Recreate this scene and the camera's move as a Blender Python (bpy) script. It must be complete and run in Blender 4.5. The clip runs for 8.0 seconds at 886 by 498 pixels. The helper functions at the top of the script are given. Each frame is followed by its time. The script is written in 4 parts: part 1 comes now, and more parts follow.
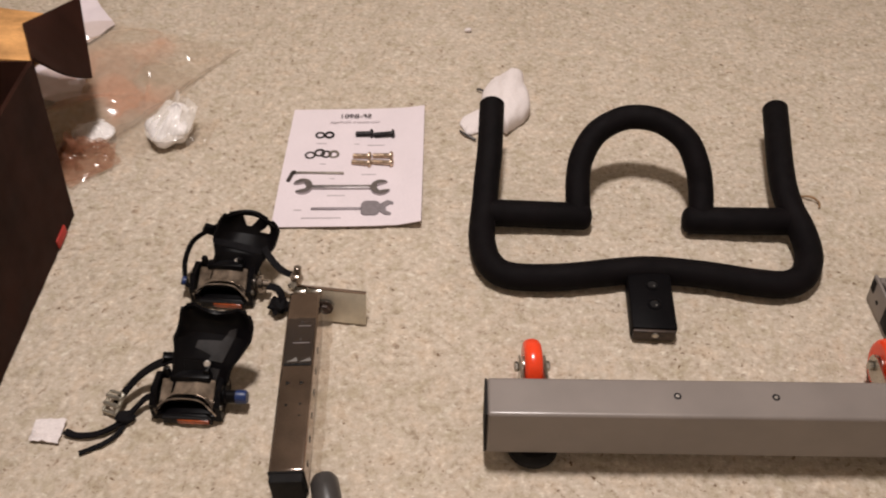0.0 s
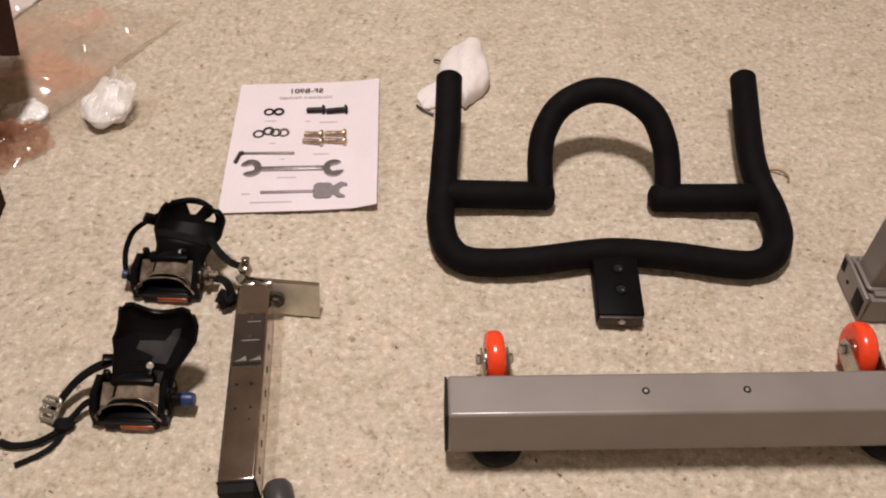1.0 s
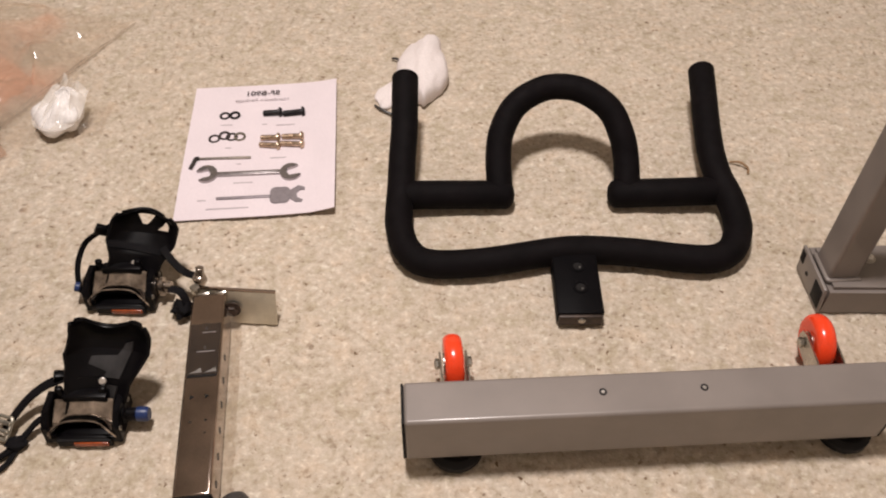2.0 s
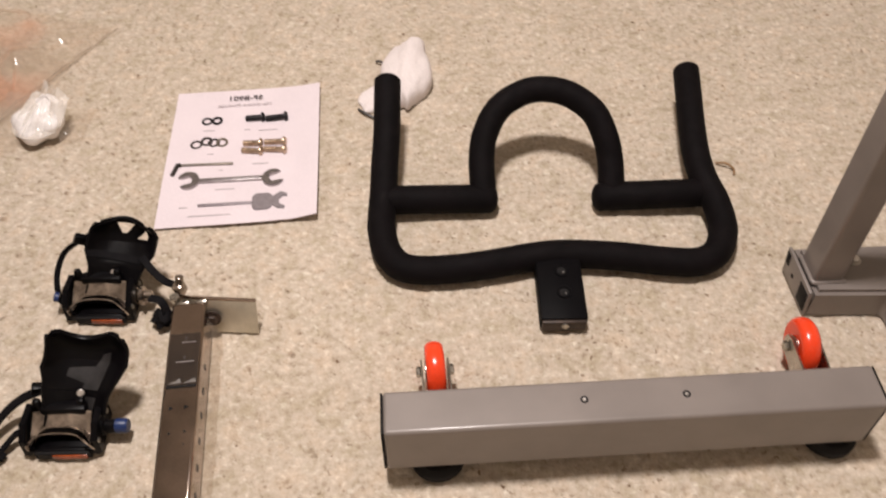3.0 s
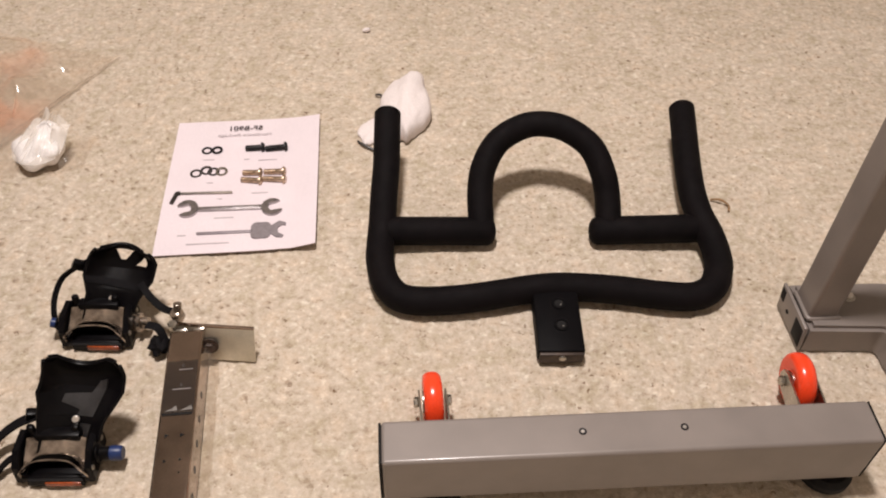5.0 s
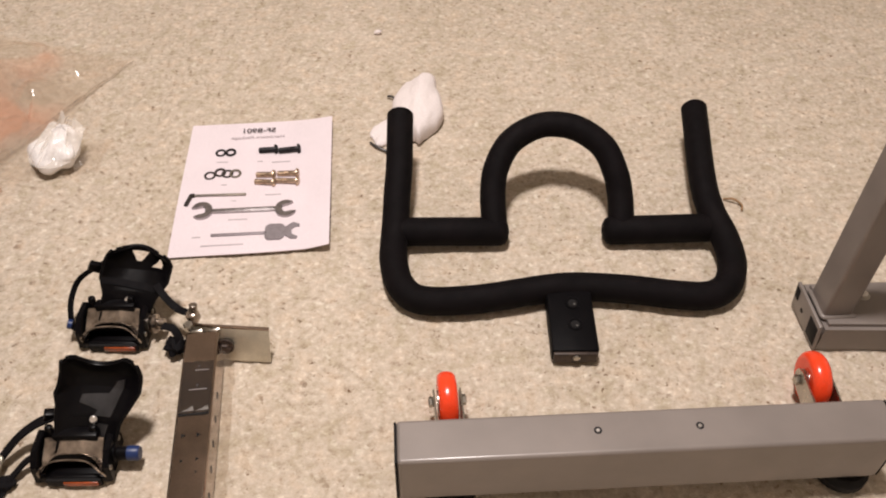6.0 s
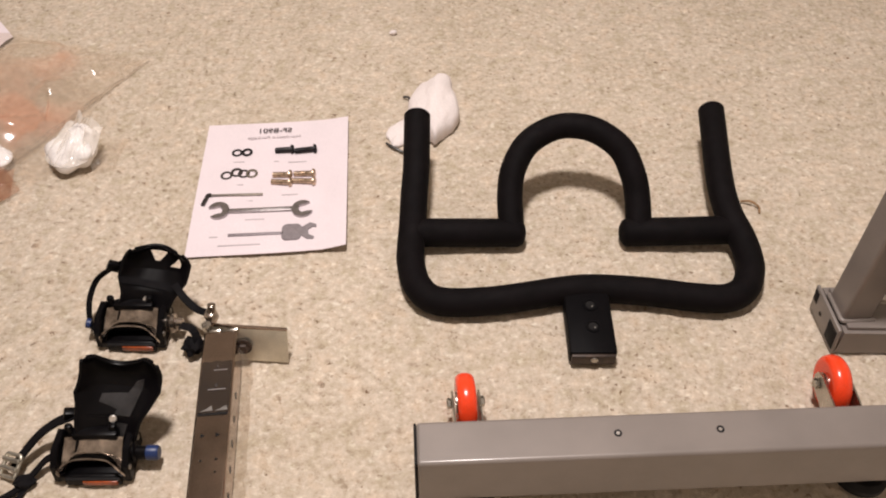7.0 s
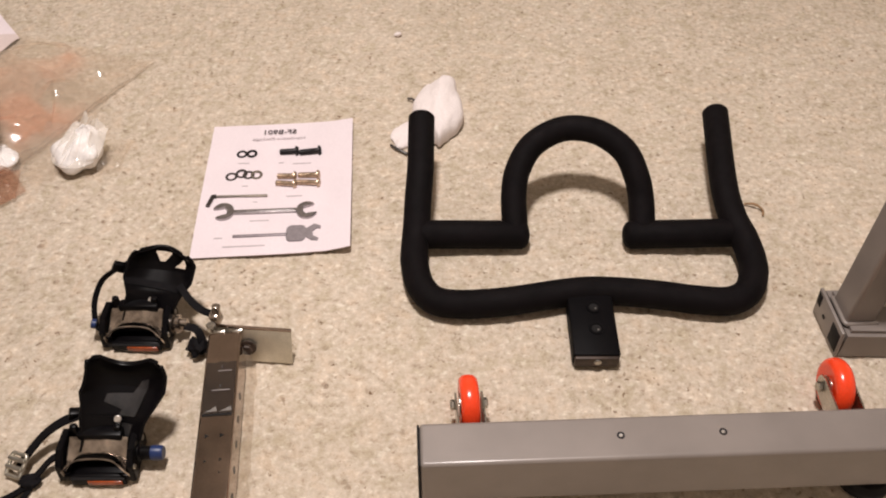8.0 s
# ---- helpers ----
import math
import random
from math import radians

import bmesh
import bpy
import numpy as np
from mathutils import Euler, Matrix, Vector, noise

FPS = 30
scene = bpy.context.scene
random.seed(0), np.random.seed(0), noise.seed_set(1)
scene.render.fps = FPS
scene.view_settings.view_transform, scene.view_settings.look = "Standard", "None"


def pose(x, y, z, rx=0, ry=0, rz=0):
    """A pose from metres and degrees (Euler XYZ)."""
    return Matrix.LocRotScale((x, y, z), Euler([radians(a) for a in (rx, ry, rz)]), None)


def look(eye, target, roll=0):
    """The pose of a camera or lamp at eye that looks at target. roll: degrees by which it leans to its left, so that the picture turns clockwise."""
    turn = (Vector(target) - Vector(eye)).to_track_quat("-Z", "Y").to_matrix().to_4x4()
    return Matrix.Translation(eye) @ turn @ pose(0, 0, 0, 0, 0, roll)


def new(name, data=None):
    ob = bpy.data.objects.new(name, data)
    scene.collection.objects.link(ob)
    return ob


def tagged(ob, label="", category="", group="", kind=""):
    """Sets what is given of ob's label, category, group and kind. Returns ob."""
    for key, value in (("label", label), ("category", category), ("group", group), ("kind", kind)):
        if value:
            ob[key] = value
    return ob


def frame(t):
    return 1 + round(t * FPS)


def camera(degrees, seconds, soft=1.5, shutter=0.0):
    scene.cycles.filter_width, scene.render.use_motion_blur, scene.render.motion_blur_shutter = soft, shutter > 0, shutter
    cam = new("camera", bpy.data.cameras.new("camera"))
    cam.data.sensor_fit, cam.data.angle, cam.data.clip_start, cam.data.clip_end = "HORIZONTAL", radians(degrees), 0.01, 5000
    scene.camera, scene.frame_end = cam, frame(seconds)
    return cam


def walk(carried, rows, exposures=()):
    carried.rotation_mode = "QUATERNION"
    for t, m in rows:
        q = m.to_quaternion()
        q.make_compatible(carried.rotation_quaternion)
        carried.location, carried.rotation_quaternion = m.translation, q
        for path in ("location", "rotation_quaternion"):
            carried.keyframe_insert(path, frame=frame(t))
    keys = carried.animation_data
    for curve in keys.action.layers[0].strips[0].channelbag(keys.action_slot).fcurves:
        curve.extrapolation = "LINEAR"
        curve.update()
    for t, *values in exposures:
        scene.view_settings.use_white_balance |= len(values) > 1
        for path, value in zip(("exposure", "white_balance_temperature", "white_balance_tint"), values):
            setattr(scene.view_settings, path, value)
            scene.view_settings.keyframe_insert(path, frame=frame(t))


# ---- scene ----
cam = camera(54.7, 8.0, soft=2.0, shutter=0.4)
PATH = [
    (0, (0.256, -0.875, 0.861), (0.241, 0.517, -0.576), -0.6),
    (0.5, (0.26, -0.827, 0.861), (0.306, 0.509, -0.627), 1.0),
    (1, (0.268, -0.811, 0.846), (0.33, 0.505, -0.658), 0.7),
    (1.5, (0.285, -0.803, 0.85), (0.362, 0.507, -0.659), 0.4),
    (1.7, (0.29, -0.798, 0.849), (0.376, 0.51, -0.662), 0.4),
    (2.8, (0.325, -0.79, 0.848), (0.444, 0.475, -0.696), 0.2),
    (3, (0.323, -0.782, 0.849), (0.423, 0.509, -0.675), -0.2),
    (3.5, (0.315, -0.79, 0.845), (0.39, 0.557, -0.631), -0.8),
    (4, (0.311, -0.79, 0.847), (0.432, 0.544, -0.638), 1.2),
    (4.5, (0.311, -0.788, 0.849), (0.444, 0.552, -0.63), 1.7),
    (4.7, (0.311, -0.788, 0.849), (0.443, 0.557, -0.625), 1.6),
    (5.8, (0.306, -0.794, 0.849), (0.424, 0.565, -0.614), 0.8),
    (6, (0.305, -0.793, 0.849), (0.414, 0.565, -0.615), 0.5),
    (6.5, (0.294, -0.791, 0.851), (0.395, 0.565, -0.616), 0.4),
    (7, (0.29, -0.79, 0.85), (0.386, 0.568, -0.615), 0.4),
    (7.5, (0.29, -0.79, 0.852), (0.381, 0.566, -0.615), 0.4),
    (8, (0.29, -0.791, 0.853), (0.377, 0.569, -0.611), 0.3),
]
walk(cam, [(t, look(eye, target, roll)) for t, eye, target, roll in PATH], [(0, -0.30), (0.5, -0.22), (1, -0.16), (1.5, -0.14), (3, -0.04), (4.5, 0.0), (8, 0.0)])

# ---- room light ----
world = bpy.data.worlds.new("world")
world.use_nodes = True
world.node_tree.nodes["Background"].inputs[0].default_value = (1.0, 0.86, 0.7, 1)
world.node_tree.nodes["Background"].inputs[1].default_value = 0.05
scene.world = world


def lamp(name, m, power, size, colour):
    data = bpy.data.lights.new(name, "AREA")
    data.shape, data.size, data.energy, data.color = "DISK", size, power, colour
    ob = new(name, data)
    ob.matrix_world = m
    return ob


lamp("ceiling_lamp_light", look((0.19, -0.12, 2.34), (0.27, -0.16, 0)), 66, 0.26, (1.0, 0.922, 0.895))


# ---- materials ----
def material(name, colour, rough=0.5, metal=0.0):
    m = bpy.data.materials.new(name)
    m.use_nodes = True
    b = m.node_tree.nodes["Principled BSDF"]
    b.inputs["Base Color"].default_value = (*colour, 1)
    b.inputs["Roughness"].default_value = rough
    b.inputs["Metallic"].default_value = metal
    return m


def node(m, kind, **settings):
    n = m.node_tree.nodes.new(kind)
    for key, value in settings.items():
        n.inputs[key].default_value = value
    return n


def link(m, a, b):
    m.node_tree.links.new(a, b)


def noise_node(m, scale, detail=3.0, rough=0.5, kind="Object"):
    tc = node(m, "ShaderNodeTexCoord")
    n = node(m, "ShaderNodeTexNoise", Scale=scale, Detail=detail, Roughness=rough)
    link(m, tc.outputs[kind], n.inputs["Vector"])
    return n.outputs["Fac"]


def ramp(m, fac, stops):
    r = node(m, "ShaderNodeValToRGB")
    while len(r.color_ramp.elements) < len(stops):
        r.color_ramp.elements.new(0.5)
    for e, (p, c) in zip(r.color_ramp.elements, stops):
        e.position, e.color = p, (*c, 1)
    link(m, fac, r.inputs["Fac"])
    return r.outputs["Color"]


def blend(m, a, b, fac, mode="MIX"):
    n = m.node_tree.nodes.new("ShaderNodeMix")
    n.data_type, n.blend_type = "RGBA", mode
    for sock, v in ((n.inputs[0], fac), (n.inputs[6], a), (n.inputs[7], b)):
        if isinstance(v, (int, float)):
            sock.default_value = v
        elif isinstance(v, tuple):
            sock.default_value = (*v, 1)
        else:
            link(m, v, sock)
    return n.outputs[2]


def bump(m, fac, strength, distance):
    b = node(m, "ShaderNodeBump", Strength=strength, Distance=distance)
    link(m, fac, b.inputs["Height"])
    link(m, b.outputs["Normal"], m.node_tree.nodes["Principled BSDF"].inputs["Normal"])


def base(m):
    return m.node_tree.nodes["Principled BSDF"].inputs["Base Color"]


def varied(name, colour, rough, metal=0.0, amount=0.12, scale=30, grain=400, depth=0.0004, bumpy=0.3, gloss=0.5):
    """A surface with two scales of variation in colour and gloss and a fine relief."""
    m = material(name, colour, rough, metal)
    m.node_tree.nodes["Principled BSDF"].inputs["Specular IOR Level"].default_value = gloss
    lo = tuple(c * (1 - amount) for c in colour)
    hi = tuple(min(1, c * (1 + amount)) for c in colour)
    big = ramp(m, noise_node(m, scale, 4), [(0.3, lo), (0.7, hi)])
    fine = ramp(m, noise_node(m, grain, 2), [(0.3, (0.85, 0.85, 0.85)), (0.7, (1, 1, 1))])
    link(m, blend(m, big, fine, 1.0, "MULTIPLY"), base(m))
    r = node(m, "ShaderNodeMapRange")
    r.inputs["To Min"].default_value, r.inputs["To Max"].default_value = rough * 0.8, min(1, rough * 1.25)
    link(m, noise_node(m, scale * 2.3, 3), r.inputs["Value"])
    link(m, r.outputs["Result"], m.node_tree.nodes["Principled BSDF"].inputs["Roughness"])
    bump(m, noise_node(m, grain, 2), bumpy, depth)
    return m


def carpet_material():
    m = material("carpet", (0.5, 0.4, 0.3), 0.95)
    m.node_tree.nodes["Principled BSDF"].inputs["Sheen Weight"].default_value = 0.15
    m.node_tree.nodes["Principled BSDF"].inputs["Specular IOR Level"].default_value = 0.1
    tuft = ramp(m, noise_node(m, 120, 3, 0.65), [(0.28, (0.345, 0.270, 0.205)), (0.42, (0.475, 0.398, 0.316)), (0.58, (0.545, 0.465, 0.382)), (0.72, (0.66, 0.58, 0.485))])
    # Dark flecks in loose clusters, and pale loops of yarn.
    where = ramp(m, noise_node(m, 16, 3, 0.6), [(0.42, (0.15, 0.15, 0.15)), (0.62, (1, 1, 1))])
    dots = ramp(m, noise_node(m, 118, 2, 0.6), [(0.290, (0.36, 0.275, 0.215)), (0.370, (1, 1, 1))])
    fleck = blend(m, (1.0, 1.0, 1.0), dots, where)
    tc = node(m, "ShaderNodeTexCoord")
    lie = node(m, "ShaderNodeMapping")
    lie.inputs["Rotation"].default_value, lie.inputs["Scale"].default_value = (0, 0, 0.5), (88, 116, 88)
    link(m, tc.outputs["Object"], lie.inputs["Vector"])
    strands = node(m, "ShaderNodeTexNoise", Scale=1.0, Detail=2.0)
    link(m, lie.outputs["Vector"], strands.inputs["Vector"])
    pale = ramp(m, strands.outputs["Fac"], [(0.61, (0, 0, 0)), (0.72, (0.6, 0.6, 0.6))])
    tuft = blend(m, tuft, (0.74, 0.68, 0.585), pale)
    # Yarn of slightly different dye, in patches a thumb wide and in broad ones.
    dye = ramp(m, noise_node(m, 34, 3, 0.6), [(0.34, (0.87, 0.86, 0.80)), (0.50, (1.0, 1.0, 1.0)), (0.68, (1.06, 1.02, 0.98))])
    patch = ramp(m, noise_node(m, 6, 4, 0.6), [(0.3, (0.93, 0.92, 0.89)), (0.7, (1.05, 1.05, 1.05))])
    c = blend(m, blend(m, tuft, fleck, 1.0, "MULTIPLY"), dye, 1.0, "MULTIPLY")
    link(m, blend(m, c, patch, 1.0, "MULTIPLY"), base(m))
    bump(m, noise_node(m, 420, 3, 0.6), 0.8, 0.002)
    return m


CARPET = carpet_material()
WALL = varied("wall_paint", (0.74, 0.69, 0.62), 0.9, amount=0.04, scale=3, grain=150)
CEILING = varied("ceiling_paint", (0.80, 0.78, 0.75), 0.95, amount=0.03, scale=3, grain=120)
FOAM_BLACK = varied("black_foam_grip", (0.0034, 0.0022, 0.0026), 0.72, amount=0.3, scale=40, grain=700, depth=0.0006, bumpy=0.5, gloss=0.10)
PAINT_BLACK = varied("black_powder_coat", (0.0035, 0.003, 0.0035), 0.5, amount=0.2, grain=900, depth=0.0002, gloss=0.05)
PLASTIC_BLACK = varied("black_plastic", (0.003, 0.0025, 0.0030), 0.34, amount=0.2, scale=60, grain=500, depth=0.0001, bumpy=0.08, gloss=0.11)
RUBBER = varied("black_rubber", (0.008, 0.007, 0.007), 0.7, amount=0.2, gloss=0.2)
WEBBING = varied("black_nylon_webbing", (0.005, 0.0042, 0.005), 0.75, amount=0.25, grain=1200, depth=0.0005, gloss=0.12)
SILVER = varied("silver_grey_paint", (0.216, 0.185, 0.167), 0.44, 0.10, amount=0.10, scale=12, grain=1500, depth=0.00008, bumpy=0.25, gloss=0.35)
SILVER.node_tree.nodes["Principled BSDF"].inputs["Coat Weight"].default_value = 0.3
SILVER.node_tree.nodes["Principled BSDF"].inputs["Coat Roughness"].default_value = 0.16
ORANGE = varied("orange_urethane", (0.86, 0.060, 0.016), 0.22, amount=0.06, scale=40, grain=600, depth=0.0001, bumpy=0.1)
STEEL = varied("zinc_steel", (0.50, 0.47, 0.42), 0.28, 1.0, amount=0.12, scale=80, grain=900, depth=0.0001)
SATIN = varied("satin_steel_plate", (0.66, 0.62, 0.53), 0.45, 1.0, amount=0.12, scale=40, grain=900, depth=0.0001)
CHROME = varied("dark_chrome", (0.34, 0.272, 0.232), 0.12, 1.0, amount=0.5, scale=11, grain=900, depth=0.00003, bumpy=0.06)
CAGE = varied("grey_pedal_metal", (0.36, 0.305, 0.26), 0.22, 0.95, amount=0.65, scale=60, grain=300, depth=0.0001, bumpy=0.25)
BLUE = varied("blue_thread_cap", (0.005, 0.022, 0.10), 0.4, amount=0.15)
REFLECTOR = varied("amber_reflector", (0.33, 0.06, 0.012), 0.2, amount=0.4, scale=120, grain=500, depth=0.0004)
PAPER = varied("white_paper", (0.73, 0.64, 0.665), 0.8, amount=0.03, scale=14, grain=900, depth=0.00005)
INK = material("print_black", (0.05, 0.04, 0.045), 0.7)
INK_GREY = material("print_grey", (0.40, 0.345, 0.36), 0.8)
BOLT_BLACK = varied("black_oxide_bolt", (0.016, 0.014, 0.016), 0.4, 0.5, scale=200)
BRASS = varied("yellow_zinc_bolt", (0.60, 0.46, 0.34), 0.34, 1.0, amount=0.25, scale=200)
TOOL = varied("tool_steel", (0.40, 0.37, 0.37), 0.36, 1.0, amount=0.18, scale=120)
TOOL_DARK = varied("dark_spring_steel", (0.10, 0.088, 0.085), 0.35, 0.8, amount=0.2, scale=200)
TOOL_FLAT = varied("stamped_steel", (0.30, 0.265, 0.28), 0.5, 0.6, amount=0.1, scale=120)
TISSUE = varied("white_tissue", (0.74, 0.665, 0.645), 0.9, amount=0.03, scale=40, grain=500)
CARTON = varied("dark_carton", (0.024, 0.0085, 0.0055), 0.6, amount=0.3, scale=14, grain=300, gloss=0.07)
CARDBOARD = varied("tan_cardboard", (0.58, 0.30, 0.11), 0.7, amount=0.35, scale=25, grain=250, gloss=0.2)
RED = varied("red_print", (0.45, 0.03, 0.02), 0.6, amount=0.2)
DARK_GREY = varied("dark_grey_plastic", (0.045, 0.04, 0.038), 0.35, amount=0.2, scale=60)
CAP_GREY = varied("grey_end_cap", (0.16, 0.145, 0.13), 0.45, amount=0.15, scale=60)
# Black clip plastic, greyed so that its colour carries the gloss.
SHEEN_GREY = varied("grey_sheen_plastic", (0.022, 0.020, 0.020), 0.5, amount=0.5, scale=50, grain=500, depth=0.0001, bumpy=0.1, gloss=0.25)
WORN_END = varied("worn_brown_steel", (0.045, 0.028, 0.020), 0.5, 0.3, amount=0.4, scale=90)
LIGHT_STEEL = varied("bright_steel", (0.78, 0.74, 0.70), 0.30, 0.9, amount=0.1, scale=80)
DEBRIS = varied("brown_debris", (0.26, 0.15, 0.07), 0.7, amount=0.3, scale=200)


def film_material(name, clear, tint=None, crease=14, relief=0.012, base=(0.60, 0.53, 0.46)):
    """Thin clear polythene: mostly see-through, with gloss, and here and there a printed tint."""
    m = bpy.data.materials.new(name)
    m.use_nodes = True
    nt = m.node_tree
    b = nt.nodes["Principled BSDF"]
    b.inputs["Roughness"].default_value = 0.13
    b.inputs["Specular IOR Level"].default_value = 1.0
    b.inputs["Base Color"].default_value = (*base, 1)
    out = nt.nodes["Material Output"]
    see = nt.nodes.new("ShaderNodeBsdfTransparent")
    see.inputs[0].default_value = (0.985, 0.962, 0.93, 1)
    mix = nt.nodes.new("ShaderNodeMixShader")
    mix.inputs[0].default_value = 1 - clear
    if tint:
        tc = node(m, "ShaderNodeTexCoord")
        far = m.node_tree.nodes.new("ShaderNodeVectorMath")
        far.operation = "DISTANCE"
        link(m, tc.outputs["Object"], far.inputs[0])
        far.inputs[1].default_value = (-0.025, -0.01, 0.02)
        near = node(m, "ShaderNodeMapRange")
        for key, value in (("From Min", 0.03), ("From Max", 0.15), ("To Min", 0.20), ("To Max", -0.12)):
            near.inputs[key].default_value = value
        link(m, far.outputs["Value"], near.inputs["Value"])
        add = m.node_tree.nodes.new("ShaderNodeMath")
        link(m, near.outputs["Result"], add.inputs[0])
        link(m, noise_node(m, 9.0, 2, 0.4), add.inputs[1])
        n = add.outputs["Value"]
        link(m, ramp(m, n, [(0.48, (0.58, 0.50, 0.42)), (0.66, tint)]), b.inputs["Base Color"])
        link(m, ramp(m, n, [(0.48, (1 - clear,) * 3), (0.66, (min(1, 2.2 * (1 - clear)),) * 3)]), mix.inputs[0])
    at = node(m, "ShaderNodeTexCoord")
    lie = node(m, "ShaderNodeMapping", Rotation=(0.2, 0.1, 0.75), Scale=(crease * 0.6, crease * 1.7, crease))
    link(m, at.outputs["Object"], lie.inputs["Vector"])
    creases = node(m, "ShaderNodeTexNoise", Scale=1.0, Detail=1.0)
    link(m, lie.outputs["Vector"], creases.inputs["Vector"])
    bump(m, creases.outputs["Fac"], 0.6, relief * 0.8)
    link(m, see.outputs[0], mix.inputs[1])
    link(m, b.outputs[0], mix.inputs[2])
    link(m, mix.outputs[0], out.inputs["Surface"])
    return m


BAG_FILM = film_material("printed_polythene", 0.84, (0.74, 0.34, 0.22))
CLEAR_FILM = film_material("clear_polythene", 0.82)
BUNCH_FILM = film_material("bunched_polythene", 0.70, crease=6, relief=0.004, base=(0.40, 0.17, 0.10))
SMOKY_FILM = film_material("smoky_film", 0.5, crease=60, relief=0.001, base=(0.03, 0.024, 0.022))
# Darker than the other film, to include the shadow along the fold.
FILM_HEM = film_material("folded_polythene", 0.62, base=(0.36, 0.29, 0.23))
WRAP_FILM = film_material("white_film", 0.6, base=(0.88, 0.84, 0.80), relief=0.03)
FOAM_FILM = varied("film_wrapped_foam", (0.82, 0.77, 0.74), 0.6, amount=0.05, scale=60, grain=300, depth=0.0001)
FOAM_FILM.node_tree.nodes["Principled BSDF"].inputs["Coat Weight"].default_value = 1.0
FOAM_FILM.node_tree.nodes["Principled BSDF"].inputs["Coat Roughness"].default_value = 0.10


# ---- builders ----
def thing(name, place, label, category, group=""):
    ob = new(name)
    ob.location = place
    ob.empty_display_size = 0.02
    return tagged(ob, label, category, group)


def root_place(ob):
    while ob.parent:
        ob = ob.parent
    return Vector(ob.location)


def part(name, bm, mat, parent=None, label="", smooth=40):
    """Links a bmesh, built in world places, as one mesh under a thing or a part."""
    if parent:
        bm.transform(Matrix.Translation(-root_place(parent)))
    bmesh.ops.recalc_face_normals(bm, faces=bm.faces)
    me = bpy.data.meshes.new(name)
    broad = 0.004 if mat.name in ("silver_grey_paint", "dark_chrome") else 1e9
    for f in bm.faces:
        f.smooth = f.calc_area() < broad
    for e in bm.edges:
        e.smooth = len(e.link_faces) != 2 or e.calc_face_angle(0) < radians(smooth)
    bm.to_mesh(me)
    bm.free()
    me.materials.append(mat)
    ob = new(name, me)
    ob.parent = parent
    if label:
        tagged(ob, label)
    return ob


def box(x0, x1, y0, y1, z0, z1, bevel=0.0, m=None, bm=None, segments=2):
    bm = bm or bmesh.new()
    made = bmesh.ops.create_cube(bm, size=1)["verts"]
    at = Matrix.Translation(((x0 + x1) / 2, (y0 + y1) / 2, (z0 + z1) / 2)) @ Matrix.Diagonal((x1 - x0, y1 - y0, z1 - z0, 1))
    bmesh.ops.transform(bm, matrix=(m or Matrix()) @ at, verts=made)
    if bevel:
        edges = list({e for v in made for e in v.link_edges})
        bmesh.ops.bevel(bm, geom=edges, offset=bevel, segments=segments, affect="EDGES", profile=0.5)
    return bm


def smoothed(points, steps=8):
    """A Catmull-Rom line through the points."""
    p = [Vector(q) for q in points]
    p = [2 * p[0] - p[1], *p, 2 * p[-1] - p[-2]]
    out = []
    for a, b, c, d in zip(p, p[1:], p[2:], p[3:]):
        for k in range(steps):
            t = k / steps
            out.append(0.5 * (2 * b + (c - a) * t + (2 * a - 5 * b + 4 * c - d) * t * t + (3 * b - a - 3 * c + d) * t**3))
    return out + [p[-2]]


def rounded_line(points, radius, steps=8):
    """A line of straight runs whose corners are rounded with the radius."""
    p = [Vector(q) for q in points]
    out = [p[0]]
    for a, b, c in zip(p, p[1:], p[2:]):
        r = min(radius, 0.48 * (a - b).length, 0.48 * (c - b).length)
        s, e = b + (a - b).normalized() * r, b + (c - b).normalized() * r
        for k in range(steps + 1):
            t = k / steps
            out.append(s * (1 - t) ** 2 + 2 * b * t * (1 - t) + e * t * t)
    return out + [p[-1]]


def sweep(line, section, bm=None, cap=0.0, up=(0, 0, 1)):
    """Sweeps a closed section (list of 2D points) along a line; cap: how far the ends are rounded off."""
    bm = bm or bmesh.new()
    line = [Vector(q) for q in line]
    if cap:
        a, b = (line[0] - line[1]).normalized(), (line[-1] - line[-2]).normalized()
        head = [(line[0] + a * cap * math.sin(w), math.cos(w)) for w in (1.4, 1.0, 0.55)]
        tail = [(line[-1] + b * cap * math.sin(w), math.cos(w)) for w in (0.55, 1.0, 1.4)]
        stations = head + [(q, 1.0) for q in line] + tail
    else:
        stations = [(q, 1.0) for q in line]
    rings, side = [], None
    for i, (q, s) in enumerate(stations):
        d = (stations[min(i + 1, len(stations) - 1)][0] - stations[max(i - 1, 0)][0]).normalized()
        if side is None:
            side = d.cross(Vector(up))
            side = side if side.length > 1e-3 else d.cross(Vector((1, 0, 0)))
        side = (side - d * side.dot(d)).normalized()
        top = side.cross(d)
        rings.append([bm.verts.new(q + s * (side * u + top * v)) for u, v in section])
    n = len(section)
    for r, t in zip(rings, rings[1:]):
        for k in range(n):
            bm.faces.new((r[k], r[(k + 1) % n], t[(k + 1) % n], t[k]))
    bm.faces.new(rings[0][::-1])
    bm.faces.new(rings[-1])
    return bm


def circle(r, n=20):
    return [(r * math.cos(2 * math.pi * k / n), r * math.sin(2 * math.pi * k / n)) for k in range(n)]


def tube(line, r, cap=0.0, bm=None, n=20):
    return sweep(line, circle(r, n), bm, cap)


def strap(line, width, thick, bm=None, up=(0, 0, 1)):
    w, t = width / 2, thick / 2
    return sweep(line, [(-w, -t), (w, -t), (w, t), (-w, t)], bm, 0.0, up)


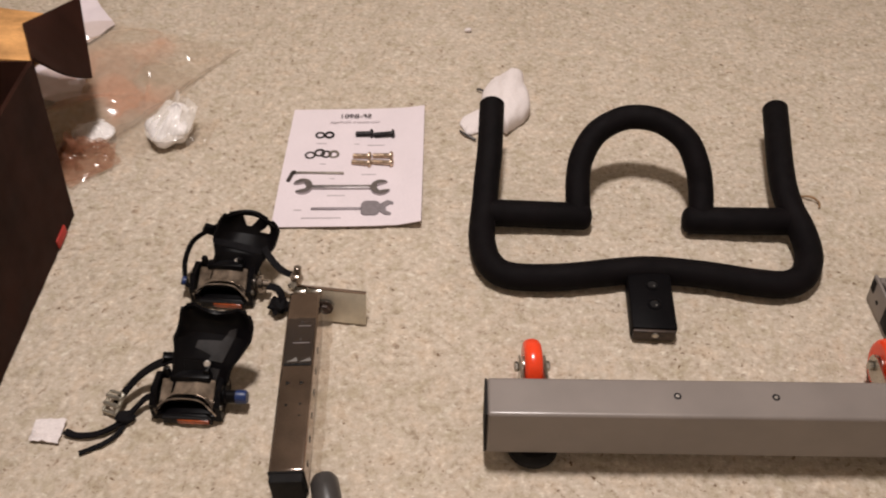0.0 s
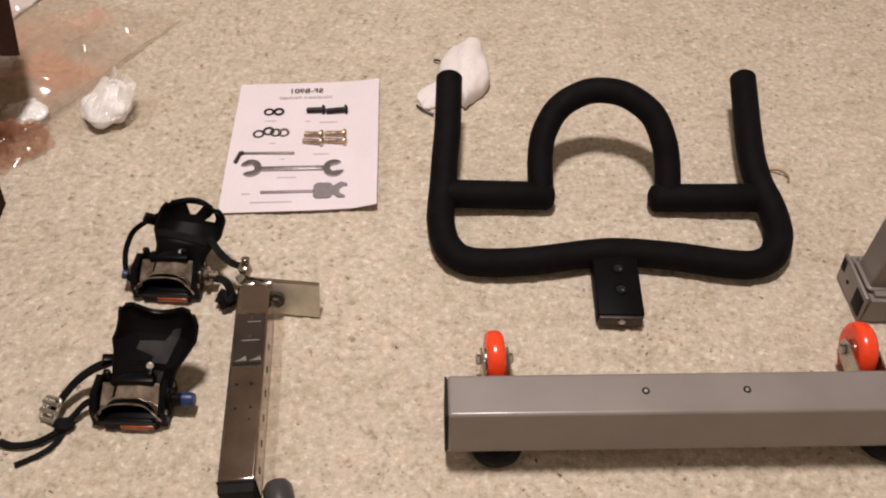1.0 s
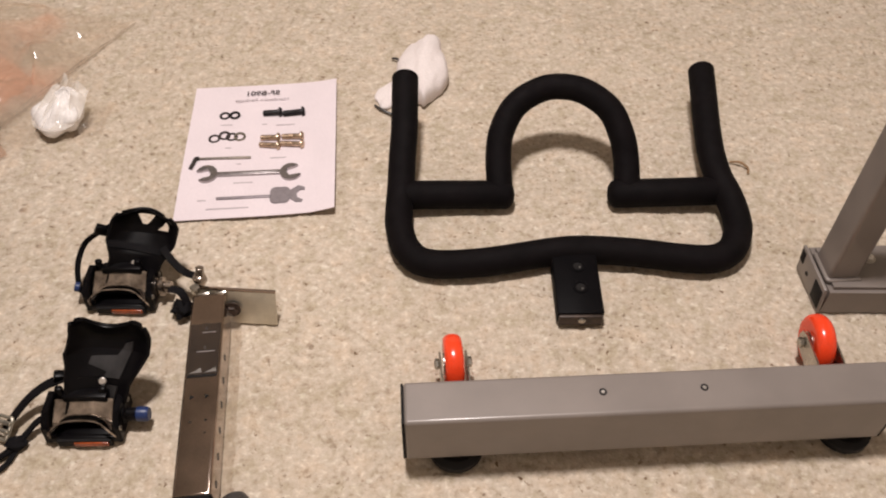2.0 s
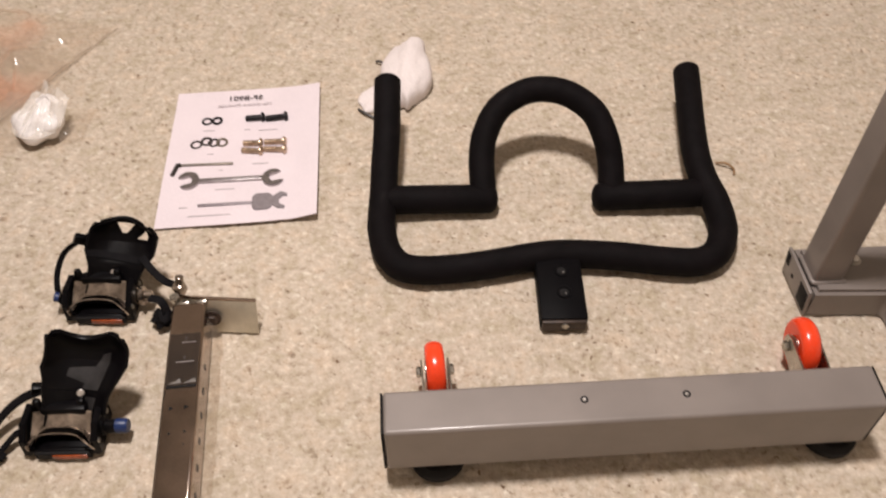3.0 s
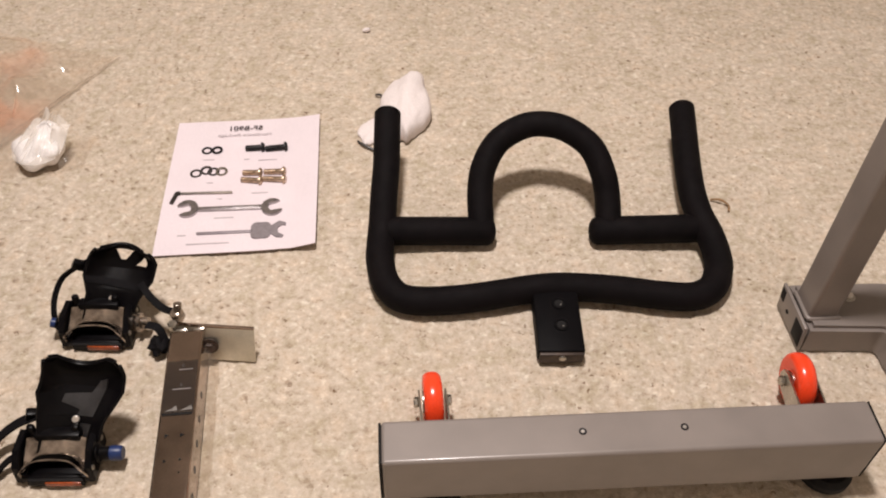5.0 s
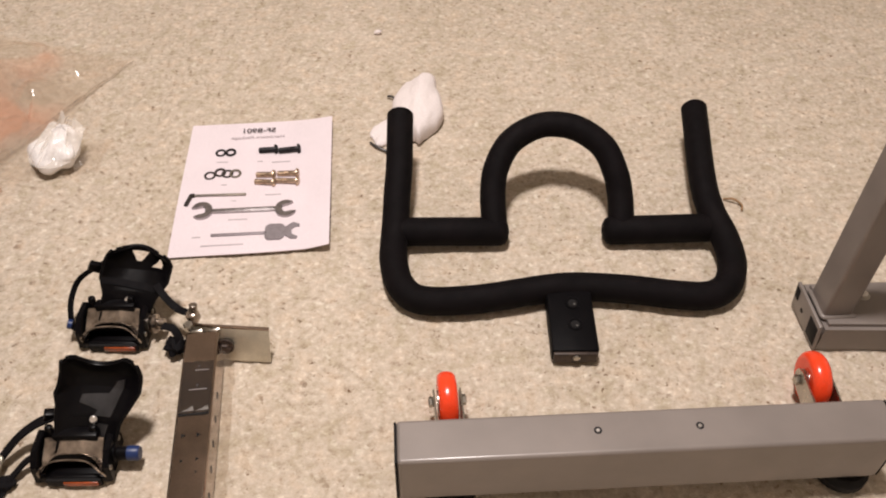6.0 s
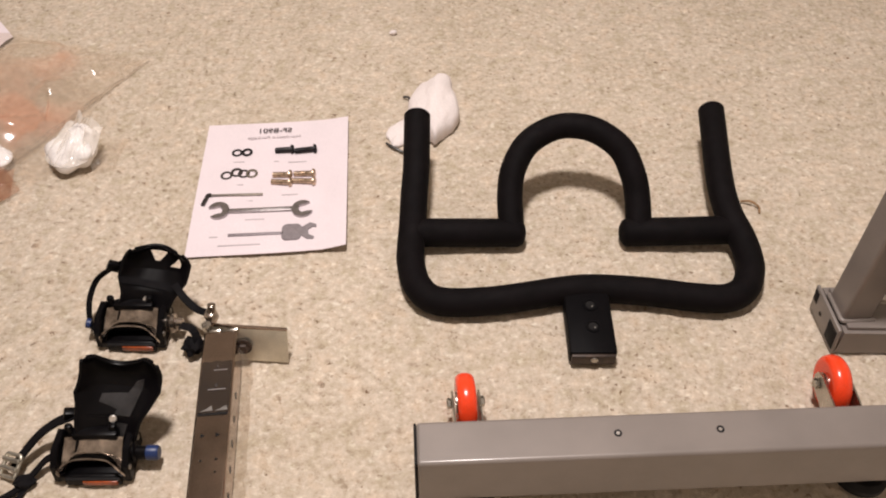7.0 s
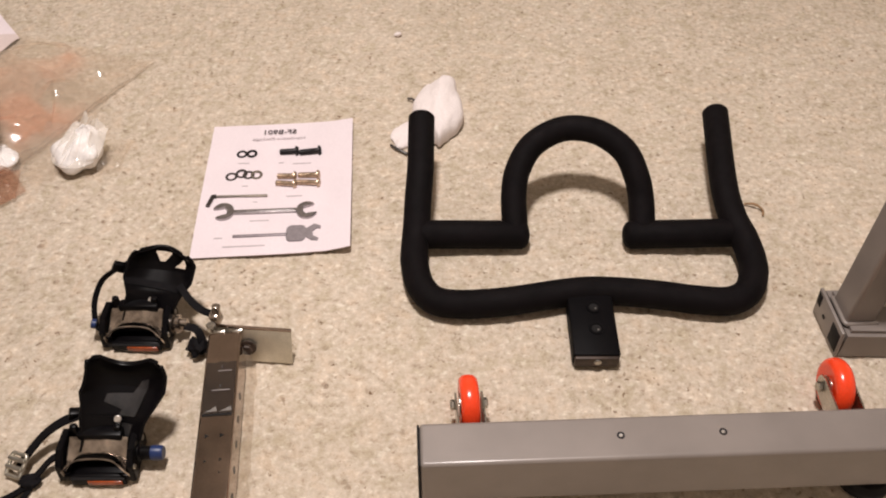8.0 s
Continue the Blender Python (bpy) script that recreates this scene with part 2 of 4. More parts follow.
def lathe(profile, m, n=32, bm=None, closed=True):
    """Turns a profile of (radius, height) round the z axis of the pose m."""
    bm = bm or bmesh.new()
    rings = [[bm.verts.new(m @ Vector((r * math.cos(2 * math.pi * k / n), r * math.sin(2 * math.pi * k / n), z))) for k in range(n)] for r, z in profile]
    pairs = list(zip(rings, rings[1:]))
    if closed:
        pairs.append((rings[-1], rings[0]))
    for a, b in pairs:
        for k in range(n):
            bm.faces.new((a[k], a[(k + 1) % n], b[(k + 1) % n], b[k]))
    if not closed:
        bm.faces.new(rings[0][::-1])
        bm.faces.new(rings[-1])
    return bm


def ring(outer, inner, height, m, n=28, bm=None):
    e = min(0.25 * (outer - inner), 0.25 * height)
    return lathe([(inner, e), (inner, height - e), (inner + e, height), (outer - e, height), (outer, height - e), (outer, e), (outer - e, 0), (inner + e, 0)], m, n, bm)


def disc(r, height, m, n=24, bm=None):
    e = min(0.2 * r, 0.3 * height)
    return lathe([(r - e, 0), (r, e), (r, height - e), (r - e, height)], m, n, bm, False)


def extruded(outline, z0, z1, m=None, bevel=0.0):
    """A flat outline in x and y, raised from z0 to z1."""
    bm = bmesh.new()
    f = bm.faces.new([bm.verts.new((x, y, z0)) for x, y in outline])
    top = bmesh.ops.extrude_face_region(bm, geom=[f])["geom"]
    bmesh.ops.translate(bm, vec=(0, 0, z1 - z0), verts=[v for v in top if isinstance(v, bmesh.types.BMVert)])
    if bevel:
        edges = [e for e in bm.edges if all(v.co.z > z1 - 1e-6 for v in e.verts)]
        bmesh.ops.bevel(bm, geom=edges, offset=bevel, segments=2, affect="EDGES")
    if m:
        bm.transform(m)
    return bm


def crumpled(place, size, seed, amount, scale, turn=0.0, n=4, flat=0.0):
    """A lump with creases, that rests on the floor."""
    bm = bmesh.new()
    bmesh.ops.create_icosphere(bm, subdivisions=n, radius=1)
    for v in bm.verts:
        q = v.co.normalized()
        w = noise.noise(q * scale + Vector((seed, 0, 0))) + 0.6 * abs(noise.noise(q * scale * 2.3 + Vector((0, seed, 0)))) + 0.25 * noise.noise(q * scale * 5)
        c = q * (1 + amount * w)
        v.co = Vector((c.x * size[0], c.y * size[1], max(-flat if flat else -1, c.z) * size[2]))
    low = min(v.co.z for v in bm.verts)
    bm.transform(Matrix.Translation((place[0], place[1], place[2] - low)) @ Matrix.Rotation(radians(turn), 4, "Z"))
    return bm


def sheet(corners, nx, ny, lift):
    """A patch between four corners (near-left, near-right, far-right, far-left), moved by lift(u, v) in metres along x, y and z."""
    a, b, c, d = [Vector(q) for q in corners]
    bm = bmesh.new()
    grid = []
    for j in range(ny + 1):
        v = j / ny
        row = []
        for i in range(nx + 1):
            u = i / nx
            p = (a * (1 - u) + b * u) * (1 - v) + (d * (1 - u) + c * u) * v
            row.append(bm.verts.new(p + Vector(lift(u, v))))
        grid.append(row)
    for j in range(ny):
        for i in range(nx):
            bm.faces.new((grid[j][i], grid[j][i + 1], grid[j + 1][i + 1], grid[j + 1][i]))
    return bm


def thickened(bm, t):
    bmesh.ops.recalc_face_normals(bm, faces=bm.faces)
    bmesh.ops.solidify(bm, geom=bm.faces[:], thickness=t)
    return bm


# ---- the room ----
X0, X1, Y0, Y1, TOP = -1.6, 2.4, -2.0, 2.6, 2.42
for name, b in (
    ("wall_north", (X0, X1, Y1, Y1 + 0.1, 0, TOP)),
    ("wall_south", (X0, X1, Y0 - 0.1, Y0, 0, TOP)),
    ("wall_west", (X0 - 0.1, X0, Y0 - 0.1, Y1 + 0.1, 0, TOP)),
    ("wall_east", (X1, X1 + 0.1, Y0 - 0.1, Y1 + 0.1, 0, TOP)),
):
    tagged(part(name, box(*b), WALL), "plain painted cream wall of the room", "wall", kind="structure")
tagged(part("ceiling", box(X0 - 0.1, X1 + 0.1, Y0 - 0.1, Y1 + 0.1, TOP, TOP + 0.1), CEILING), "plain off-white painted ceiling", "ceiling", kind="structure")


def carpet():
    """The pile is a fine sheet of tufts where the things lie, and a plain slab beyond."""
    gx, gy, step = 680, 500, 0.003
    x0, y0 = -0.72, -0.56
    rng = np.random.default_rng(5)

    def wavy(cell):
        kx, ky = int(gx / cell) + 3, int(gy / cell) + 3
        g = rng.random((ky, kx))
        yy, xx = np.mgrid[0 : gy + 1, 0 : gx + 1] / cell
        i, j = yy.astype(int), xx.astype(int)
        fy, fx = yy - i, xx - j
        fy, fx = fy * fy * (3 - 2 * fy), fx * fx * (3 - 2 * fx)
        return (g[i, j] * (1 - fx) + g[i, j + 1] * fx) * (1 - fy) + (g[i + 1, j] * (1 - fx) + g[i + 1, j + 1] * fx) * fy

    h = 0.0022 * (wavy(2.0) - 0.5) + 0.0022 * (wavy(4.3) - 0.5) + 0.0020 * (wavy(11.0) - 0.5) + 0.001 * (rng.random((gy + 1, gx + 1)) - 0.5)
    yy, xx = np.mgrid[0 : gy + 1, 0 : gx + 1].astype(float)
    rim = np.minimum(np.minimum(xx, gx - xx), np.minimum(yy, gy - yy))
    h = h * np.clip(rim / 20, 0, 1) - 0.001
    xs = x0 + step * (xx + 0.5 * (rng.random(xx.shape) - 0.5))
    ys = y0 + step * (yy + 0.5 * (rng.random(yy.shape) - 0.5))
    verts = np.stack([xs, ys, h], -1).reshape(-1, 3)
    k = (np.arange(gy)[:, None] * (gx + 1) + np.arange(gx)[None, :]).ravel()
    quads = np.stack([k, k + 1, k + gx + 2, k + gx + 1], -1)
    me = bpy.data.meshes.new("floor")
    me.vertices.add(len(verts))
    me.vertices.foreach_set("co", verts.ravel())
    me.loops.add(quads.size)
    me.loops.foreach_set("vertex_index", quads.ravel().astype(np.int32))
    me.polygons.add(len(quads))
    me.polygons.foreach_set("loop_start", np.arange(0, quads.size, 4, dtype=np.int32))
    me.update(calc_edges=True)
    me.polygons.foreach_set("use_smooth", np.ones(len(quads), dtype=bool))
    me.materials.append(CARPET)
    ob = tagged(new("floor", me), "beige flecked cut-pile carpet covering the floor", "carpet", kind="structure")
    x1, y1 = x0 + step * gx, y0 + step * gy
    rest = box(X0 - 0.1, X1 + 0.1, Y0 - 0.1, y0 + 0.002, -0.05, -0.0012)
    box(X0 - 0.1, X1 + 0.1, y1 - 0.002, Y1 + 0.1, -0.05, -0.0012, bm=rest)
    box(X0 - 0.1, x0 + 0.002, y0 + 0.002, y1 - 0.002, -0.05, -0.0012, bm=rest)
    box(x1 - 0.002, X1 + 0.1, y0 + 0.002, y1 - 0.002, -0.05, -0.0012, bm=rest)
    part("outer_carpet", rest, CARPET, ob)


carpet()


# ---- handlebar ----
def handlebar():
    h = thing("handlebar", (0.52, 0.0, 0), "black foam-covered exercise bike handlebar lying on the carpet", "handlebar")
    r = 0.0178
    # The base runs from one grip's tip round to the other's.
    line = smoothed([
        (0.3201, 0.1697, 0.0933), (0.3177, 0.1329, 0.0806), (0.3148, 0.0915, 0.0653), (0.3099, 0.0529, 0.0488), (0.3060, 0.0170, 0.0310), (0.302, -0.015, 0.021), (0.301, -0.043, 0.019),
        (0.309, -0.084, 0.019), (0.335, -0.109, 0.019), (0.403, -0.112, 0.019), (0.490, -0.102, 0.020), (0.534, -0.101, 0.020), (0.597, -0.110, 0.020), (0.655, -0.122, 0.019),
        (0.695, -0.126, 0.019), (0.722, -0.113, 0.019), (0.739, -0.084, 0.019), (0.744, -0.056, 0.021), (0.7413, -0.0271, 0.0272), (0.7347, 0.0015, 0.0335), (0.7323, 0.0344, 0.0417),
        (0.7346, 0.0670, 0.0483), (0.7389, 0.1009, 0.0549), (0.7454, 0.1422, 0.0616), (0.7529, 0.1888, 0.0682)], 8)
    part("base_bar", tube(line, r + 0.0007, 0.006, n=24), FOAM_BLACK, h)
    part("crossbar", tube([(0.3040, 0.0073, 0.0247), (0.377, 0.006, 0.0215), (0.447, 0.003, 0.0198)], r + 0.0016, 0.011, n=24), FOAM_BLACK, h)
    part("crossbar", tube([(0.7376, -0.0136, 0.0247), (0.667, -0.009, 0.0215), (0.594, -0.005, 0.0198)], r + 0.0016, 0.011, n=24), FOAM_BLACK, h)
    arc = smoothed([
        (0.4385, 0.000, 0.0175), (0.4387, 0.0200, 0.0310), (0.4399, 0.0496, 0.0501), (0.4470, 0.0764, 0.0704), (0.4677, 0.1014, 0.0920), (0.5011, 0.1142, 0.1060), (0.5321, 0.1141, 0.1098),
        (0.5636, 0.1044, 0.1060), (0.5932, 0.0827, 0.0920), (0.6069, 0.0557, 0.0704), (0.6116, 0.0347, 0.0501), (0.6112, 0.0100, 0.0310), (0.610, -0.008, 0.0175)], 8)
    part("forearm_loop", tube(arc, r - 0.0002, 0.004, n=24), FOAM_BLACK, h)
    # The flat stem that slides into the post.
    tilt = pose(0.518, -0.104, 0.030, 2.5, 0, -3.5)
    stem = part("stem", box(-0.0282, 0.0282, -0.100, 0.006, -0.022, 0.0, 0.003, tilt), PAINT_BLACK, h)
    part("end_cap", box(-0.0262, 0.0262, -0.1035, -0.099, -0.0205, -0.003, 0.001, tilt), WORN_END, stem, "worn dark end of the stem")
    for y in (-0.030, -0.062):
        hole = part("bolt_hole", ring(0.0092, 0.0062, 0.0018, tilt @ pose(0.003, y, -0.0004)), PAINT_BLACK, stem, "dark recessed bolt hole")
        part("bolt_head", disc(0.0058, 0.0012, tilt @ pose(0.003, y, -0.0006), 16), RUBBER, hole)
        # A small grey disc, off centre, stands in for the highlight.
        part("glint_disc", disc(0.0012, 0.0008, tilt @ pose(0.005, y - 0.002, 0.0001), 6), CAP_GREY, hole, "grey disc painted as the bolt head's glint")
    part("screw", disc(0.0045, 0.0025, tilt @ pose(0.001, -0.1030, -0.010, 90)), STEEL, stem, "small shiny steel screw")


handlebar()


# ---- stabilizer with transport wheels ----
def transport_wheel(parent, x, turn, y=-0.276):
    r, m = 0.033, pose(x, y, 0.034, 0, 0, turn)
    lie = m @ pose(0, 0, 0, 0, 90, 0)
    w = 0.0125
    tyre = [(0.012, -w * 0.75), (0.024, -w * 0.85), (0.0285, -w * 0.8), (0.0315, -w * 0.55), (0.0328, -w * 0.2), (0.0328, w * 0.2), (0.0315, w * 0.55), (0.0285, w * 0.8), (0.024, w * 0.85), (0.012, w * 0.75)]
    wheel = part("transport_wheel", lathe(tyre, lie, 40), ORANGE, parent, "glossy bright orange transport wheel")
    part("hub", lathe([(0.004, -0.0112), (0.0125, -0.0112), (0.0125, 0.0112), (0.004, 0.0112)], lie, 24), STEEL, wheel)
    for s in (-1, 1):
        plate = extruded([(-0.052, -0.016), (0.000, -0.014), (0.010, -0.009), (0.013, 0.0), (0.010, 0.009), (0.0, 0.014), (-0.052, 0.016)], -0.001, 0.001)
        plate.transform(m @ pose(s * 0.0148, 0, 0) @ Matrix(((0, 0, 1, 0), (1, 0, 0, 0), (0, 1, 0, 0), (0, 0, 0, 1))))
        br = part("bracket", plate, STEEL, parent, "bare steel wheel bracket")
        part("axle_nut", disc(0.0062, 0.0055, m @ pose(s * 0.0158, 0, 0, 0, 90 * s, 0), 6), STEEL, br)


def stabilizer():
    s = thing("stabilizer", (0.547, -0.356, 0), "silver grey steel stabilizer beam with two orange wheels", "stabilizer bar")
    m = pose(0.5475, -0.3585, 0, 0, 0, -1.0)
    length, deep, low, high = 0.5035, 0.0485, 0.024, 0.100
    part("beam", box(-length / 2, length / 2, -deep / 2, deep / 2, low, high, 0.0040, m, segments=5), SILVER, s)
    for k in (-1, 1):
        a = k * length / 2
        part("end_cap", box(min(a, a + k * (0.0026 if k < 0 else 0.001)), max(a, a + k * (0.0026 if k < 0 else 0.001)), -deep / 2 + 0.001, deep / 2 - 0.001, low + 0.001, high - 0.001, 0.001, m), RUBBER, s, "black plastic end cap")
    for x in (0.497, 0.6005):
        sc = part("screw", ring(0.0040, 0.0022, 0.0010, m @ pose(x - 0.5475, 0.002, high - 0.0002)), BOLT_BLACK, s, "small round sunk screw")
        part("screw_head", disc(0.0021, 0.0014, m @ pose(x - 0.5475, 0.002, high - 0.0006), 12), LIGHT_STEEL, sc)
    for x in (-0.198, 0.226):
        ft = part("foot", disc(0.029, 0.020, m @ pose(x, -0.004, 0.0), 32), RUBBER, s, "round black rubber foot")
        part("foot_stud", disc(0.006, 0.012, m @ pose(x, -0.004, 0.016)), STEEL, ft)
    transport_wheel(s, 0.3535, 1, -0.268)
    transport_wheel(s, 0.772, -4, -0.269)


stabilizer()


# ---- pedals ----
def along(stops, v):
    """Linear between the stops (position, value)."""
    for (a, p), (b, q) in zip(stops, stops[1:]):
        if v <= b:
            return p + (q - p) * max(0.0, v - a) / (b - a)
    return stops[-1][1]


def toe_clip(t, lm, windows):
    """A toe clip: a neck that rises from the cage and opens into a pocket with a bent-over rim."""
    if windows:
        tall, shear = 0.084, 0.012
        left = [(0, 0.027), (0.25, 0.027), (0.42, 0.033), (0.5, 0.036), (0.75, 0.035), (0.93, 0.031), (1, 0.024)]
        right = [(0, 0.029), (0.25, 0.033), (0.5, 0.043), (0.75, 0.043), (0.93, 0.033), (1, 0.022)]
    else:
        tall, shear = 0.094, 0.011
        left = [(0, 0.029), (0.26, 0.034), (0.43, 0.036), (0.55, 0.040), (0.64, 0.038), (0.8, 0.038), (0.93, 0.039), (1, 0.033)]
        right = [(0, 0.031), (0.26, 0.032), (0.43, 0.039), (0.62, 0.046), (0.8, 0.045), (0.93, 0.040), (1, 0.034)]

    def skin(x, v, proud=0.0):
        """The inner skin at the side position x (-1 to 1) and the height v (0 to 1)."""
        wide = along(left, v) if x < 0 else along(right, v)
        deep = along([(0, 0.008), (0.30, 0.008), (0.62, 0.018), (1, 0.014)], v)
        bent = (0.006 if windows else 0.012) * max(0.0, (v - 0.72) / 0.28) ** 2
        dip = (0.004 * math.cos(2.2 * x) - 0.004 if windows else 0.008 * (min(1.0, 1.8 * (x + 0.05) ** 2) - 0.8 - 0.7 * max(0.0, abs(x) - 0.78))) * max(0.0, v - 0.8) / 0.2
        curl = abs(x) ** 2.6
        return Vector((x * wide + shear * v, deep * (1 - curl) - 0.010 - bent - proud, tall * v + dip))

    bm = bmesh.new()
    na, nv = 110, 96
    grid = [[bm.verts.new(skin((i / na - 0.5) * 2, -0.14 + 1.14 * j / nv)) for i in range(na + 1)] for j in range(nv + 1)]
    for j in range(nv):
        for i in range(na):
            v, x = -0.14 + 1.14 * (j + 0.5) / nv, ((i + 0.5) / na - 0.5) * 2
            k = v - 0.745
            gap = windows and ((0 < k < 0.18 and abs(x - 0.03) < 0.06 + 1.6 * k) or (0.68 < v < 0.84 and 0.76 > x > 0.40 + 1.9 * (v - 0.68)))
            if not gap:
                bm.faces.new((grid[j][i], grid[j][i + 1], grid[j + 1][i + 1], grid[j + 1][i]))
    bmesh.ops.delete(bm, geom=[v for v in bm.verts if not v.link_faces], context="VERTS")
    thickened(bm, 0.0030)
    bm.transform(lm)
    clip = part("toe_clip", bm, PLASTIC_BLACK, t, "black moulded plastic toe clip")

    def patch(name, corners, mat, proud, label=""):
        """A moulded piece that lies on the skin between four (x, v) corners, near-left first."""
        (ax, av), (bx, bv), (cx, cv), (dx, dv) = corners
        pb = bmesh.new()
        rows = []
        for j in range(15):
            q = j / 14
            row = []
            for i in range(11):
                p = i / 10
                x = (ax * (1 - p) + bx * p) * (1 - q) + (dx * (1 - p) + cx * p) * q
                v = (av * (1 - p) + bv * p) * (1 - q) + (dv * (1 - p) + cv * p) * q
                row.append(pb.verts.new(skin(x, v, proud)))
            rows.append(row)
        for a, b in zip(rows, rows[1:]):
            for i in range(10):
                pb.faces.new((a[i], a[i + 1], b[i + 1], b[i]))
        thickened(pb, 0.0018)
        pb.transform(lm)
        return part(name, pb, mat, clip, label)

    if windows:
        patch("strap_band", ((-0.98, 0.40), (0.98, 0.33), (0.98, 0.43), (-0.98, 0.50)), WEBBING, 0.005, "black nylon strap across the clip")
        patch("web", ((-0.5, 0.10), (0.35, 0.10), (0.45, 0.30), (-0.55, 0.32)), PLASTIC_BLACK, 0.003)
        screw_at = (0.06, 0.19)
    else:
        # The grey of these webs stands in for reflections on the black neck.
        patch("web", ((0.10, 0.30), (0.62, 0.30), (0.60, 0.74), (0.42, 0.70)), SHEEN_GREY, 0.003, "web of the toe clip, greyed for its gloss")
        patch("web", ((-0.42, 0.44), (0.20, 0.36), (0.42, 0.56), (-0.36, 0.53)), SHEEN_GREY, 0.004)
        patch("tab", ((0.18, 0.02), (0.60, 0.02), (0.62, 0.21), (0.22, 0.22)), SHEEN_GREY, 0.005, "grey tab at the neck")
        patch("web", ((-0.6, 0.04), (0.05, 0.04), (0.10, 0.28), (-0.66, 0.28)), PLASTIC_BLACK, 0.004)
        screw_at = (0.12, 0.27)
    sp = skin(*screw_at, 0.006)
    part("clip_screw", disc(0.0042, 0.003, lm @ pose(sp.x, sp.y, sp.z, 90)), LIGHT_STEEL, clip, "shiny screw head")
    for x in (-0.985, 0.985):
        part("rim_fold", tube([lm @ skin(x, 0.04 + 0.9 * k / 14, 0.001) for k in range(15)], 0.0024, 0.001, n=10), PLASTIC_BLACK, clip)
    part("rim_fold", tube([lm @ skin(-0.95 + 1.9 * k / 20, 0.985, 0.0005) for k in range(21)], 0.0022, 0.001, n=10), PLASTIC_BLACK, clip)
    return clip


def pedal(place, turn, kind):
    """A cage pedal. x along the spindle, y towards the toe."""
    label = {"looped": "black cage pedal with toe clip and looped strap", "loose": "black cage pedal with toe clip and loose buckled strap"}[kind]
    t = thing("pedal", place, label, "pedal", "pair of pedals")
    upright = pose(*place, 0, 0, turn)
    m = upright @ Matrix.Diagonal((0.84, 0.84, 0.95, 1))
    w = 0.045
    cage = part("cage", box(-w, w, -0.031, -0.024, 0.004, 0.014, 0.002, m), PLASTIC_BLACK, t)
    # Black sheet added to darken the opening beneath the arched plate.
    part("opening_shade", box(-w + 0.003, w - 0.003, -0.026, 0.020, 0.002, 0.005, 0.0008, m), PLASTIC_BLACK, cage)
    part("back_rail", box(-w, w, 0.022, 0.028, 0.008, 0.036, 0.002, m), PLASTIC_BLACK, cage)
    for s in (-1, 1):
        part("side_plate", extruded([(-0.032, 0.006), (0.026, 0.006), (0.030, 0.020), (0.022, 0.040), (-0.010, 0.042), (-0.028, 0.030)], -0.004, 0.004, m @ pose(s * w, 0, 0) @ Matrix(((0, 0, 1, 0), (1, 0, 0, 0), (0, 1, 0, 0), (0, 0, 0, 1))), 0.001), PLASTIC_BLACK, cage)
        for y in (-0.024, 0.018):
            part("rivet", disc(0.0035, 0.003, m @ pose(s * (w + 0.003), y, 0.026, 0, 90 * s), 10), STEEL, cage)
    part("spindle_housing", lathe([(0.010, -w), (0.0125, -w + 0.006), (0.0085, -0.03), (0.0085, 0.03), (0.0125, w - 0.006), (0.010, w)], m @ pose(0, -0.002, 0.019, 0, 90), 20, None, False), PLASTIC_BLACK, t)
    # The shiny upper plate bows over, with its front edge cut away in an arch.
    top = sheet([(-0.040, -0.026, 0.028), (0.036, -0.026, 0.028), (0.038, 0.008, 0.042), (-0.036, 0.008, 0.042)], 20, 8,
                lambda u, v: (0, 0.018 * (1 - v) * (1 - (2 * u - 1) ** 4), 0.003 * math.cos(3.1 * (u - 0.5)) - 0.010 * (1 - v) * abs(2 * u - 1) ** 3 + 0.0012 * noise.noise((u * 7, v * 5, 2))))
    thickened(top, 0.002)
    top.transform(m)
    part("top_plate", top, CAGE, t, "scuffed shiny grey metal plate")
    lip = sweep(smoothed([(-0.042, -0.029, 0.014), (-0.039, -0.030, 0.027), (-0.020, -0.020, 0.034), (0.018, -0.020, 0.034), (0.037, -0.030, 0.027), (0.041, -0.029, 0.014)], 6), [(-0.0018, -0.001), (0.0018, -0.001), (0.0018, 0.001), (-0.0018, 0.001)])
    lip.transform(m)
    part("front_lip", lip, CAGE, t, "bright worn lip of the cage")
    holder = part("reflector_holder", box(-0.034, 0.036, -0.0355, -0.0305, 0.002, 0.014, 0.0015, m), RUBBER, t)
    part("reflector", box(-0.012, 0.032, -0.0372, -0.0345, 0.004, 0.012, 0.0010, m), REFLECTOR, holder, "amber plastic reflector strip")
    toe_clip(t, upright @ pose(0.010, 0.012, 0.028, -41, 9, 0), kind == "looped")
    part("clip_foot", box(-0.026, 0.032, 0.000, 0.016, 0.030, 0.050, 0.003, m @ pose(0, 0, 0, -6)), PLASTIC_BLACK, t)
    for x in (-0.030, 0.026):
        part("ear", box(x - 0.005, x + 0.005, 0.004, 0.013, 0.038, 0.058, 0.003, m @ pose(0, 0, 0, -8)), PLASTIC_BLACK, t)
    # Threaded spindle end.
    end = m @ pose(w, -0.002, 0.022, 0, 90)
    if kind == "loose":
        sp = part("spindle", lathe([(0.012, 0), (0.012, 0.006), (0.0088, 0.008), (0.0088, 0.021)], end, 20, None, False), PLASTIC_BLACK, t)
        part("thread_cap", lathe([(0.0085, 0.020), (0.0094, 0.021), (0.0094, 0.033), (0.0080, 0.036)], end, 20, None, False), BLUE, sp, "blue plastic thread cap")
    else:
        sp = part("spindle", lathe([(0.012, 0), (0.012, 0.006), (0.008, 0.008), (0.008, 0.026)], end, 20, None, False), CAGE, t)
